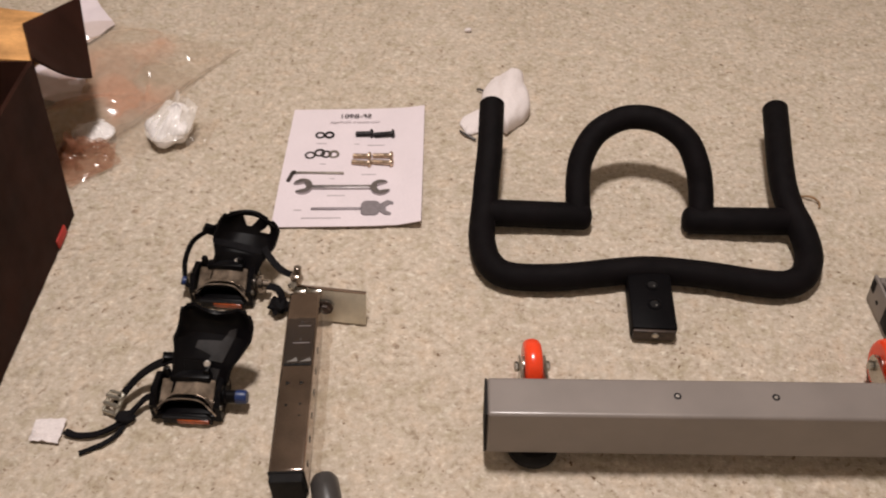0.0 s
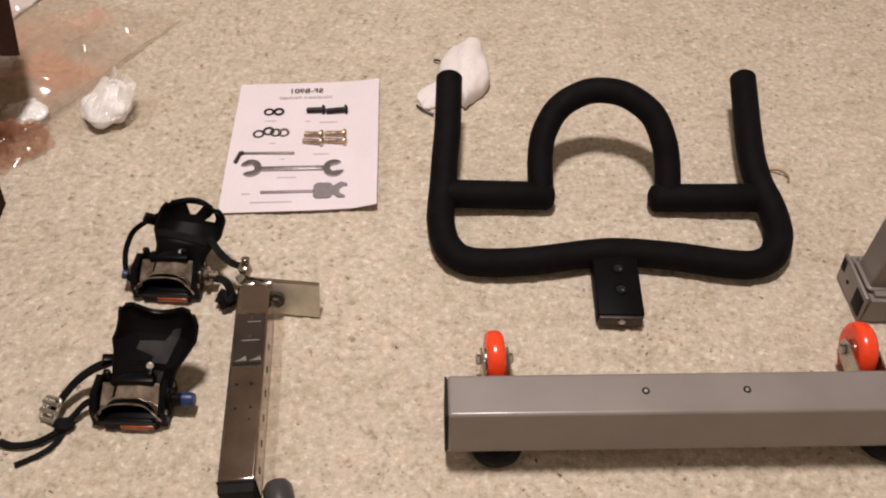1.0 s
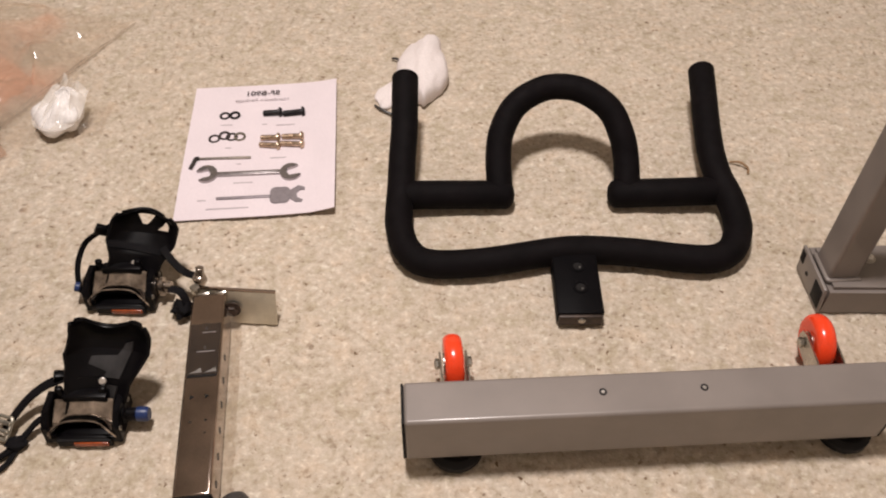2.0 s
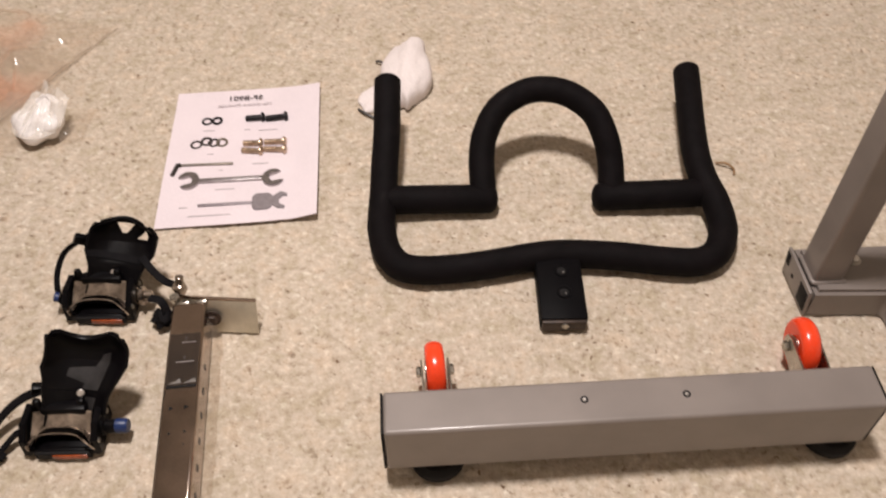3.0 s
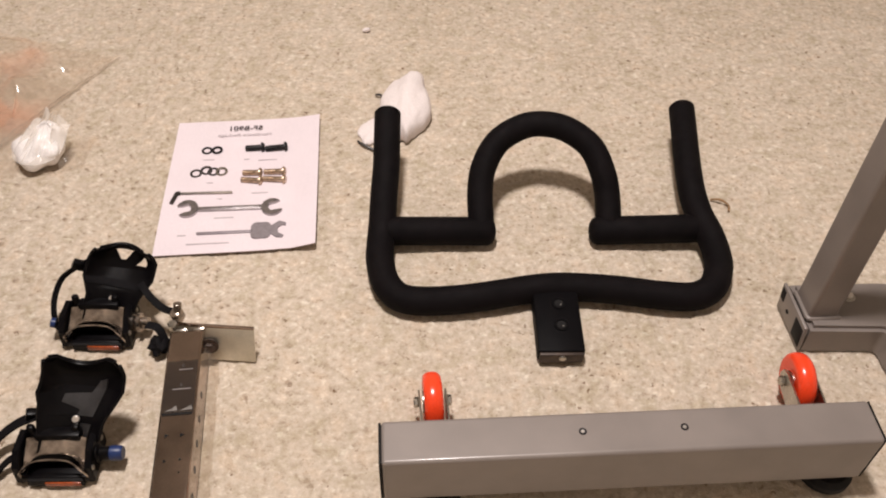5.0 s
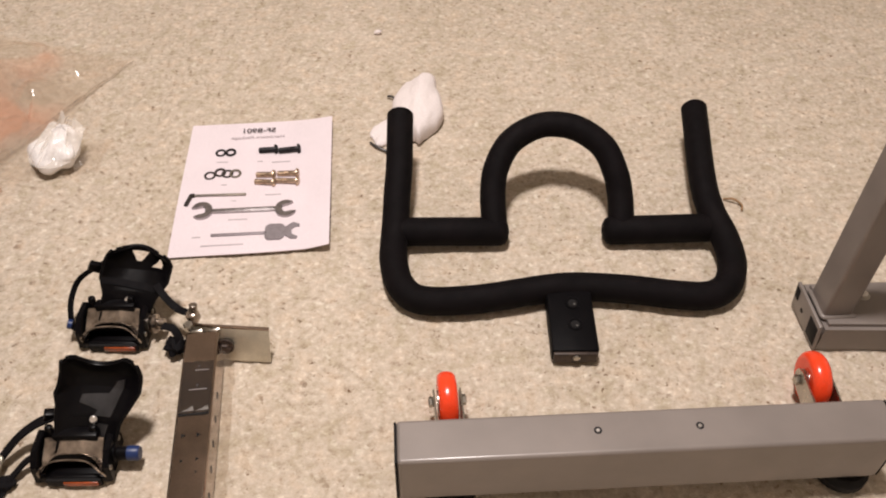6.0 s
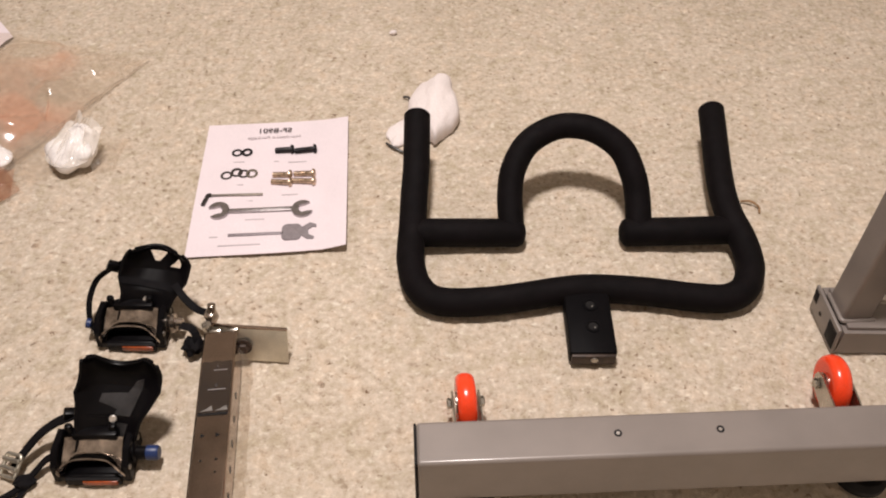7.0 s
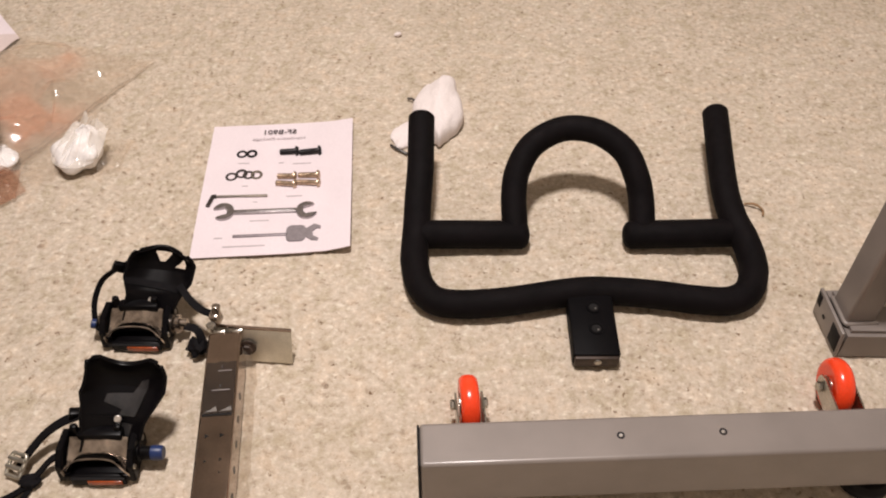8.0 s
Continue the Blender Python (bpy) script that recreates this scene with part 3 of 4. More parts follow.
        part("spindle_flange", lathe([(0.006, 0.010), (0.0135, 0.011), (0.0135, 0.016), (0.006, 0.017)], end, 20, None, False), CAGE, sp)
    return t


def pedals():
    # One strap stands out as a loop.
    t = pedal((-0.040, -0.120, 0.0), -4, "looped")
    loop = smoothed([(-0.046, -0.066, 0.074), (-0.066, -0.068, 0.063), (-0.086, -0.074, 0.050), (-0.095, -0.092, 0.036), (-0.094, -0.112, 0.026), (-0.088, -0.126, 0.020), (-0.074, -0.128, 0.020)], 8)
    part("strap", strap(loop, 0.007, 0.002, up=(0, 1, 0.3)), WEBBING, t, "black nylon toe strap")
    part("strap_guide", box(-0.010, 0.010, -0.004, 0.004, -0.007, 0.007, 0.002, pose(-0.060, -0.068, 0.066, 0, 32, 10)), PLASTIC_BLACK, t)
    part("strap_button", lathe([(0.003, 0), (0.006, 0.001), (0.006, 0.006), (0.003, 0.007)], pose(-0.090, -0.122, 0.024, 0, -70), 14, None, False), BLUE, t, "dark blue strap button")
    tail = smoothed([(0.014, -0.098, 0.062), (0.026, -0.112, 0.052), (0.040, -0.124, 0.046), (0.056, -0.134, 0.048)], 8)
    part("strap", strap(tail, 0.009, 0.002), WEBBING, t)
    bk = part("buckle", box(-0.006, 0.006, -0.007, 0.007, -0.010, 0.010, 0.003, pose(0.060, -0.137, 0.046, 10, 0, -20)), CAGE, t, "worn steel strap buckle")
    part("buckle_roller", tube([(0.060, -0.140, 0.044), (0.063, -0.134, 0.064)], 0.0048, 0.001), CAGE, bk)
    tip = smoothed([(0.020, -0.136, 0.030), (0.034, -0.142, 0.030), (0.040, -0.152, 0.018), (0.036, -0.162, 0.006)], 6)
    part("strap_end", strap(tip, 0.010, 0.002), WEBBING, t)
    part("strap_knot", crumpled((0.034, -0.152, 0.002), (0.012, 0.013, 0.009), 6.0, 0.45, 2.0, 0, 3), WEBBING, t, "bunched end of the strap")

    # The other runs out over the carpet to a white tag.
    t = pedal((-0.049, -0.297, 0.0), -3, "loose")
    run = smoothed([(-0.052, -0.258, 0.052), (-0.074, -0.266, 0.046), (-0.094, -0.268, 0.037), (-0.114, -0.276, 0.026), (-0.131, -0.291, 0.014), (-0.140, -0.305, 0.008)], 8)
    part("strap", strap(run, 0.011, 0.0022), WEBBING, t, "black nylon toe strap")
    part("strap_guide", box(-0.009, 0.009, -0.005, 0.005, -0.006, 0.006, 0.002, pose(-0.074, -0.264, 0.047, 0, 20, 12)), PLASTIC_BLACK, t)
    back = smoothed([(-0.080, -0.300, 0.022), (-0.100, -0.300, 0.018), (-0.115, -0.311, 0.009), (-0.128, -0.326, 0.005), (-0.150, -0.340, 0.004), (-0.174, -0.343, 0.004), (-0.190, -0.338, 0.005)], 8)
    part("strap", strap(back, 0.009, 0.002), WEBBING, t)
    side = smoothed([(-0.122, -0.324, 0.004), (-0.130, -0.342, 0.003), (-0.143, -0.354, 0.003), (-0.166, -0.366, 0.003)], 6)
    part("strap_end", strap(side, 0.006, 0.0015), WEBBING, t)
    part("strap_knot", crumpled((-0.124, -0.321, 0.002), (0.011, 0.008, 0.005), 3.0, 0.4, 2.0, 0, 3), WEBBING, t)
    bm = pose(-0.141, -0.303, 0.012, 28, -10, -24)
    frame_ring = [bm @ Vector(p) for p in ((-0.010, -0.012, 0), (0.010, -0.012, 0), (0.010, 0.012, 0), (-0.010, 0.012, 0), (-0.010, -0.011, 0))]
    bk = part("buckle", tube(rounded_line(frame_ring, 0.003, 4), 0.0022, n=10), SATIN, t, "shiny steel strap buckle")
    for y in (-0.003, 0.006):
        part("buckle_bar", tube([bm @ Vector((-0.011, y, 0.002)), bm @ Vector((0.011, y, 0.002))], 0.0026, 0.0008, n=10), SATIN, bk)


pedals()
tagged(part("paper_tag", thickened(sheet([(-0.228, -0.350, 0.004), (-0.194, -0.353, 0.003), (-0.192, -0.322, 0.006), (-0.226, -0.325, 0.010)], 10, 10,
       lambda u, v: (0, 0, 0.008 * abs(noise.noise((u * 3, v * 3, 4))))), 0.0012), TISSUE), "small torn white paper tag beside the strap", "tag")


# ---- seat post ----
def seat_post():
    s = thing("seat_post", (0.078, -0.28, 0), "polished steel seat post in clear wrapping on the carpet", "seat post")
    m = pose(0.0772, -0.287, 0, 0, 0, 2.0)
    half, l0, l1, h = 0.0192, -0.126, 0.128, 0.045
    part("tube", box(-half, half, l0, l1, 0.002, h, 0.0028, m, segments=3), CHROME, s)
    plug = part("end_plug", box(-half + 0.001, half - 0.001, l0 - 0.012, l0 + 0.001, 0.003, h - 0.001, 0.002, m), RUBBER, s, "black plastic end plug")
    part("plug_rim", box(-half - 0.0005, half + 0.0005, l0 - 0.0015, l0 + 0.0005, 0.0015, h + 0.0005, 0.0006, m), RUBBER, plug)
    # Height marks stamped in the top.
    for y, x0, x1 in ((0.072, -0.003, 0.012), (0.046, -0.008, 0.012)):
        part("height_mark", box(x0, x1, y - 0.0006, y + 0.0006, h - 0.0002, h + 0.0005, 0, m), TOOL, s)
        part("height_figure", box(0.000, 0.002, y + 0.0035, y + 0.0075, h - 0.0002, h + 0.0005, 0, m), TOOL_DARK, s)
    # Two grey wedges with a dark line on their near side.
    for x in (-0.014, 0.002):
        part("pale_wedge", extruded([(x, 0.018), (x + 0.014, 0.0185), (x + 0.012, 0.025), (x + 0.007, 0.021)], h - 0.0002, h + 0.0005, m), CAP_GREY, s, "dull grey wedge on the steel")
    part("dark_line", box(-0.016, 0.016, 0.0125, 0.0155, h - 0.0002, h + 0.0005, 0, m), RUBBER, s)
    for x, y, r in ((-0.009, -0.012, 0.0032), (0.007, -0.012, 0.0032), (-0.008, -0.042, 0.0022), (0.008, -0.041, 0.0022), (0.008, -0.056, 0.0016)):
        part("punch_mark", disc(r, 0.0006, m @ pose(x, y, h - 0.0002), 3), RUBBER, s)
    for k in range(6):
        y = 0.05 - 0.031 * k
        part("adjusting_hole", disc(0.0042, 0.0006, m @ pose(half - 0.0001, y, 0.024, 0, 90), 14), RUBBER, s, "dark round adjusting hole")
    # The slider plate across the far end.
    pm = m @ pose(0.0, l1 + 0.006, 0.0, 0, 0, -10)
    plate = part("slider_plate", box(-0.016, 0.079, -0.0015, 0.0015, 0.0, 0.046, 0.0008, pm @ pose(0, -0.015, 0.003, -21)), SATIN, s, "flat bare steel plate")
    part("plate_rim", box(-0.016, 0.079, -0.0022, 0.0022, 0.0445, 0.0475, 0.0006, pm @ pose(0, -0.015, 0.003, -21)), CHROME, plate)
    part("bolt", disc(0.0070, 0.006, pm @ pose(0.028, -0.014, 0.026, 69), 6), WORN_END, s, "hexagonal rusty bolt head")
    part("bolt_washer", ring(0.0095, 0.004, 0.0016, pm @ pose(0.028, -0.012, 0.026, 69)), WORN_END, s)
    part("bolt", disc(0.006, 0.010, pm @ pose(-0.016, -0.002, 0.042), 6), STEEL, s)
    for x in (-0.012, 0.008):
        part("weld_bead", tube([m @ Vector((x, l1 + 0.0005, h - 0.001)), m @ Vector((x + 0.012, l1 + 0.0005, h))], 0.0022, 0.0012, n=8), STEEL, s)
    # A smoky protective film still clings to the far part of the top.
    cling = sheet([(-half + 0.002, 0.014, h + 0.0003), (half - 0.002, 0.014, h + 0.0003), (half - 0.002, 0.084, h + 0.0003), (-half + 0.002, 0.084, h + 0.0003)], 24, 24,
                  lambda u, v: (0, 0.006 * noise.noise((u * 3, v, 5)), 0.0003 * abs(noise.noise((u * 4, v * 8, 2)))))
    cling.transform(m)
    part("protective_film", cling, SMOKY_FILM, s, "smoky film left on the steel")
    # Clear wrapping stands off the sides.
    rng = random.Random(4)
    side = sheet([(half + 0.012, l0 + 0.01, 0.002), (half + 0.013, l1 - 0.02, 0.002), (half + 0.0015, l1 - 0.02, h - 0.002), (half + 0.0015, l0 + 0.01, h - 0.002)], 40, 8,
                 lambda u, v: (0.0035 * noise.noise((u * 14, v * 2, 3)), 0, 0.002 * noise.noise((u * 9, v * 4, 7))))
    side.transform(m)
    part("wrapping", side, CLEAR_FILM, s, "wrinkled clear plastic wrapping")


seat_post()
knob = thing("pull_knob", (0.122, -0.425, 0), "dark grey rounded plastic knob lying on the carpet", "knob")
km = pose(0.118, -0.405, 0.016, 90, 0, 14)
part("knob_head", lathe([(0.006, -0.004), (0.012, -0.002), (0.0155, 0.004), (0.016, 0.02), (0.015, 0.050), (0.013, 0.054)], km, 28, None, False), DARK_GREY, knob)
part("knob_shaft", lathe([(0.005, 0.05), (0.005, 0.085)], km, 16, None, False), STEEL, knob)


# ---- hardware card ----
def rise(x, y):
    """How far the card lies above the floor: its near right corner and side curl up a little."""
    u, v = x / 0.2159, y / 0.2794
    return 0.0028 + 0.0045 * max(0, u - 0.45) ** 2 / 0.3 * (1 - 0.3 * v) + 0.0012 * math.sin(5 * v + 2 * u) + 0.004 * max(0, 0.12 - v) * u + 0.006 * max(0, u - 0.84) / 0.16 * (1 - 0.5 * v)


def card_part(name, bm, mat, parent, label=""):
    """A piece fixed to the card."""
    bm.transform(Matrix.Translation((-0.004, -0.009, 0)) @ Matrix.Diagonal((1, 1.0214, 1, 1)))
    return part(name, bm, mat, parent, label)


def bolt(card, head, tip, r, mat, name="bolt"):
    """A bolt lying on the card, with a domed head, a shank and a threaded end."""
    z = rise(*head) + r * 1.3
    a, b = Vector((*head, z)), Vector((*tip, rise(*tip) + r * 1.1))
    d = (b - a).normalized()
    turn = d.to_track_quat("Z", "Y").to_matrix().to_4x4()
    m = Matrix.Translation(a) @ turn
    length = (b - a).length
    pb = card_part(name, lathe([(0.0008, 0), (r * 1.3, 0.0004), (r * 1.75, r * 0.7), (r * 1.75, r * 1.1), (r, r * 1.15), (r, length * 0.45), (r * 0.94, length * 0.46), (r * 0.94, length - 0.001), (r * 0.6, length)], m, 18, None, False), mat, card)
    th = bmesh.new()
    z0 = length * 0.47
    while z0 < length - 0.0016:
        ring(r * 1.06, r * 0.9, 0.0008, m @ pose(0, 0, z0), 14, th)
        z0 += 0.0015
    card_part("thread", th, mat, pb)


def open_wrench(card):
    z = 0.0042
    def jaw(cx, cy, r, opening, turn):
        pts = []
        for k in range(25):
            a = radians(opening + (360 - 2 * opening) * k / 24)
            pts.append((cx + r * math.cos(a + radians(turn)), cy + 1.05 * r * math.sin(a + radians(turn))))
        for q in ((0.36, -0.42), (-0.20, -0.40), (-0.34, 0.0), (-0.20, 0.40), (0.36, 0.42)):
            x, y = q[0] * r * 1.15, q[1] * r * 1.15
            c, s = math.cos(radians(turn)), math.sin(radians(turn))
            pts.append((cx + x * c - y * s, cy + x * s + y * c))
        return pts
    tool = card_part("wrench", box(0.048, 0.148, 0.0855, 0.0925, z, z + 0.0045, 0.0012), TOOL, card, "open-ended steel wrench")
    card_part("jaw", extruded(jaw(0.0405, 0.0905, 0.0150, 34, 195), z - 0.0005, z + 0.0055, None, 0.0008), TOOL, tool)
    card_part("jaw", extruded(jaw(0.1575, 0.0875, 0.0150, 34, 15), z - 0.0005, z + 0.0055, None, 0.0008), TOOL, tool)
    card_part("rib", box(0.056, 0.140, 0.0872, 0.0908, z + 0.0042, z + 0.0056, 0.0005), TOOL, tool)


def multi_tool(card):
    z = 0.0045
    tool = card_part("flat_spanner", box(0.058, 0.134, 0.0415, 0.0455, z, z + 0.003, 0.0008), TOOL_FLAT, card, "small stamped flat steel spanner")
    pts = []
    for k in range(40):
        a = 2 * math.pi * k / 40
        r = 0.0148 * (1 - 0.09 * math.cos(4 * a))
        pts.append((0.1445 + r * math.cos(a), 0.0445 + r * 1.1 * math.sin(a)))
    card_part("spanner_head", extruded(pts, z - 0.0005, z + 0.003, None, 0.0006), TOOL_FLAT, tool)
    jaw = [(0.158, 0.037), (0.166, 0.030), (0.1745, 0.029), (0.176, 0.034), (0.168, 0.039), (0.167, 0.047), (0.1725, 0.052), (0.178, 0.0515), (0.178, 0.057), (0.169, 0.061), (0.161, 0.055), (0.154, 0.050), (0.154, 0.041)]
    card_part("spanner_jaw", extruded(jaw, z - 0.0003, z + 0.0031, None, 0.0006), TOOL_FLAT, tool)


def printed(text, x, y, height, width, mat, card, z):
    """Letters on the card, which the mirrored film shows reversed."""
    curve = bpy.data.curves.new("lettering", "FONT")
    curve.body, curve.size, curve.align_x, curve.align_y = text, 1.0, "CENTER", "CENTER"
    curve.extrude, curve.offset = 0.0, 0.012
    ob = bpy.data.objects.new("lettering", curve)
    scene.collection.objects.link(ob)
    me = bpy.data.meshes.new_from_object(ob.evaluated_get(bpy.context.evaluated_depsgraph_get()))
    bpy.data.objects.remove(ob)
    co = np.array([v.co[:] for v in me.vertices])
    wide, tall = np.ptp(co[:, 0]), np.ptp(co[:, 1])
    bm = bmesh.new()
    bm.from_mesh(me)
    bm.transform(Matrix.Translation((x, y, z)) @ Matrix.Diagonal((-width / wide, height / tall, 1, 1)))
    bpy.data.meshes.remove(me)
    card_part("lettering", bm, mat, card)


def hardware_card():
    card = thing("hardware_card", (0, 0, 0), "white hardware card with bolts, washers and tools", "card")
    W, H = 0.2159, 0.2794
    page = sheet([(0, 0, 0), (W, 0, 0), (W, H, 0), (0, H, 0)], 26, 34, lambda u, v: (0, 0, rise(u * W, v * H) + 0.0004 * noise.noise((u * 7, v * 9, 1))))
    part("page", thickened(page, 0.0009), PAPER, card)
    printed("SF-B901", 0.107, 0.2615, 0.0098, 0.049, INK, card, 0.0052)
    printed("Hardware Package", 0.107, 0.2468, 0.0062, 0.080, INK_GREY, card, 0.0052)
    for x, y in ((0.0535, 0.2153), (0.0685, 0.2146)):
        card_part("washer", ring(0.0082, 0.0046, 0.0016, pose(x, y, rise(x, y) + (0.0005 if x < 0.06 else 0.0018))), BOLT_BLACK, card, "black washer")
    for k, (x, y) in enumerate(((0.0431, 0.1652), (0.0574, 0.1706), (0.0678, 0.1680), (0.0797, 0.1672))):
        card_part("washer", ring(0.0088, 0.0052, 0.0015, pose(x, y, rise(x, y) + 0.0006 + 0.0007 * (k % 2), 4 * (k % 2))), STEEL if k == 3 else TOOL_DARK, card, "steel spring washer")
    bolt(card, (0.1395, 0.2135), (0.1105, 0.2135), 0.0042, BOLT_BLACK)
    bolt(card, (0.1735, 0.2118), (0.1400, 0.2105), 0.0042, BOLT_BLACK)
    for hx, tx in ((0.1395, 0.1103), (0.1735, 0.1410)):
        bolt(card, (hx, 0.1585), (tx, 0.1605), 0.0039, BRASS)
        bolt(card, (hx + 0.001, 0.1410), (tx - 0.001, 0.1460), 0.0039, BRASS)
    key = card_part("hex_key", tube([(0.0235, 0.1225, 0.0062), (0.0990, 0.1212, 0.0062)], 0.0019, 0.0006, n=6), LIGHT_STEEL, card, "L-shaped steel hex key")
    # Same steel as the arm; a dark reflection is put into its colour.
    card_part("short_leg", tube(rounded_line([(0.0165, 0.103, 0.0066), (0.0215, 0.1225, 0.0066), (0.0265, 0.1226, 0.0064)], 0.003), 0.0030, 0.0006, n=6), TOOL_DARK, key, "short leg of the key, coloured dark for its reflection")
    open_wrench(card)
    multi_tool(card)
    for x0, x1, y in ((0.036, 0.066, 0.1946), (0.110, 0.1175, 0.1932), (0.131, 0.167, 0.1897), (0.037, 0.0695, 0.1444), (0.126, 0.1666, 0.1199), (0.062, 0.086, 0.1102), (0.0785, 0.105, 0.0727), (0.0325, 0.044, 0.0422), (0.046, 0.1035, 0.0257)):
        z = rise((x0 + x1) / 2, y)
        card_part("caption_bar", box(x0, x1, y - 0.0011, y + 0.0011, z + 0.0004, z + 0.0011), INK_GREY, card)
    card.rotation_euler = (0, 0, 0)


hardware_card()


# ---- bike frame ----
def bike_frame():
    f = thing("bike_frame", (0.85, -0.17, 0), "silver grey steel exercise bike frame base and upright", "bike frame")
    low, high = 0.002, 0.046
    # The base turns towards the room through a rounded bend.
    inner = rounded_line([(0.8090, -0.2055, 0), (0.900, -0.2125, 0), (0.918, -0.75, 0)], 0.007, 5)
    outer = rounded_line([(0.986, -0.75, 0), (0.968, -0.139, 0), (0.8090, -0.134, 0)], 0.05, 8)
    part("base_tube", extruded([(p.x, p.y) for p in inner + outer], low, high, None, 0.005), SILVER, f)
    part("upright", box(0.8105, 0.8475, -0.190, -0.149, high - 0.002, 0.95, 0.0045, segments=4), SILVER, f)
    part("weld", tube(rounded_line([(0.8095, -0.149, high), (0.8095, -0.191, high), (0.8485, -0.191, high)], 0.004, 4), 0.0030, 0.001, n=8), SILVER, f, "painted weld round the foot of the upright")
    plate = pose(0.8080, -0.1697, 0) @ Matrix.Rotation(-0.10, 4, "Y")
    cap = part("end_cap", box(-0.0030, 0.0012, -0.0362, 0.0362, 0.0015, 0.0472, 0.0012, plate), SILVER, f, "welded steel end plate")
    part("slot", box(-0.0040, -0.0026, -0.034, -0.012, 0.008, 0.040, 0.0005, plate), RUBBER, cap, "black rectangular slot")
    part("slot", box(-0.0038, -0.0026, 0.024, 0.034, 0.024, 0.043, 0.0005, plate), RUBBER, cap)
    part("slot", disc(0.0032, 0.0014, plate @ pose(-0.0024, 0.010, 0.022, 0, -90), 12), RUBBER, cap)
    bolt_head = part("bolt", disc(0.0056, 0.006, pose(0.872, -0.160, high - 0.001), 6), LIGHT_STEEL, f, "small shiny steel bolt head")
    part("washer", ring(0.0085, 0.005, 0.0014, pose(0.872, -0.160, high - 0.0004)), STEEL, bolt_head)


bike_frame()


# ---- packing waste ----
def soft_wad(place, size, seed, turn, lift=0.0):
    """A soft pillow of tissue with a few broad folds and a thin uneven rim."""
    bm = bmesh.new()
    bmesh.ops.create_uvsphere(bm, u_segments=72, v_segments=40, radius=1)
    for v in bm.verts:
        q = v.co.normalized()
        edge = Vector((q.x, q.y, 0))
        r = 1 + 0.26 * noise.noise(edge * 1.5 + Vector((seed, 0, 0))) + 0.07 * noise.noise(edge * 4 + Vector((0, seed, 0)))
        fold = 0.22 * noise.noise(Vector((q.x * 1.4 + seed, q.y * 1.1, 0.3))) + 0.10 * abs(noise.noise(Vector((q.x * 3, q.y * 2, seed)))) + 0.03 * noise.noise(q * 7)
        z = (math.copysign(abs(q.z) ** 0.8, q.z) + fold * (1 - abs(q.z) * 0.4)) if q.z > -0.2 else -0.2
        v.co = Vector((q.x * r * size[0], q.y * r * size[1], z * size[2]))
    bottom = min(v.co.z for v in bm.verts)
    bm.transform(Matrix.Translation((place[0], place[1], lift - bottom)) @ Matrix.Rotation(radians(turn), 4, "Z"))
    return bm


tagged(part("tissue_wad", soft_wad((0.350, 0.288), (0.036, 0.080, 0.030), 2.0, -10), TISSUE, smooth=80), "soft crumpled white packing tissue beside the handlebar", "tissue")
tagged(part("tissue_scrap", soft_wad((0.303, 0.246), (0.021, 0.038, 0.008), 5.0, -34), TISSUE, smooth=80), "small soft scrap of white tissue", "tissue")
# Dark tubes put where the tissue's edges leave gaps of shadow.
for a, b, c in (((0.304, 0.334, 0.003), (0.311, 0.330, 0.005), (0.318, 0.320, 0.004)), ((0.274, 0.220, 0.003), (0.283, 0.208, 0.005), (0.298, 0.198, 0.003))):
    tagged(part("tissue_gap_shade", tube(smoothed([a, b, c], 6), 0.0020, 0.001, n=8), DARK_GREY), "short dark tube for a shadow gap beside the tissue", "twist tie", "twist ties")


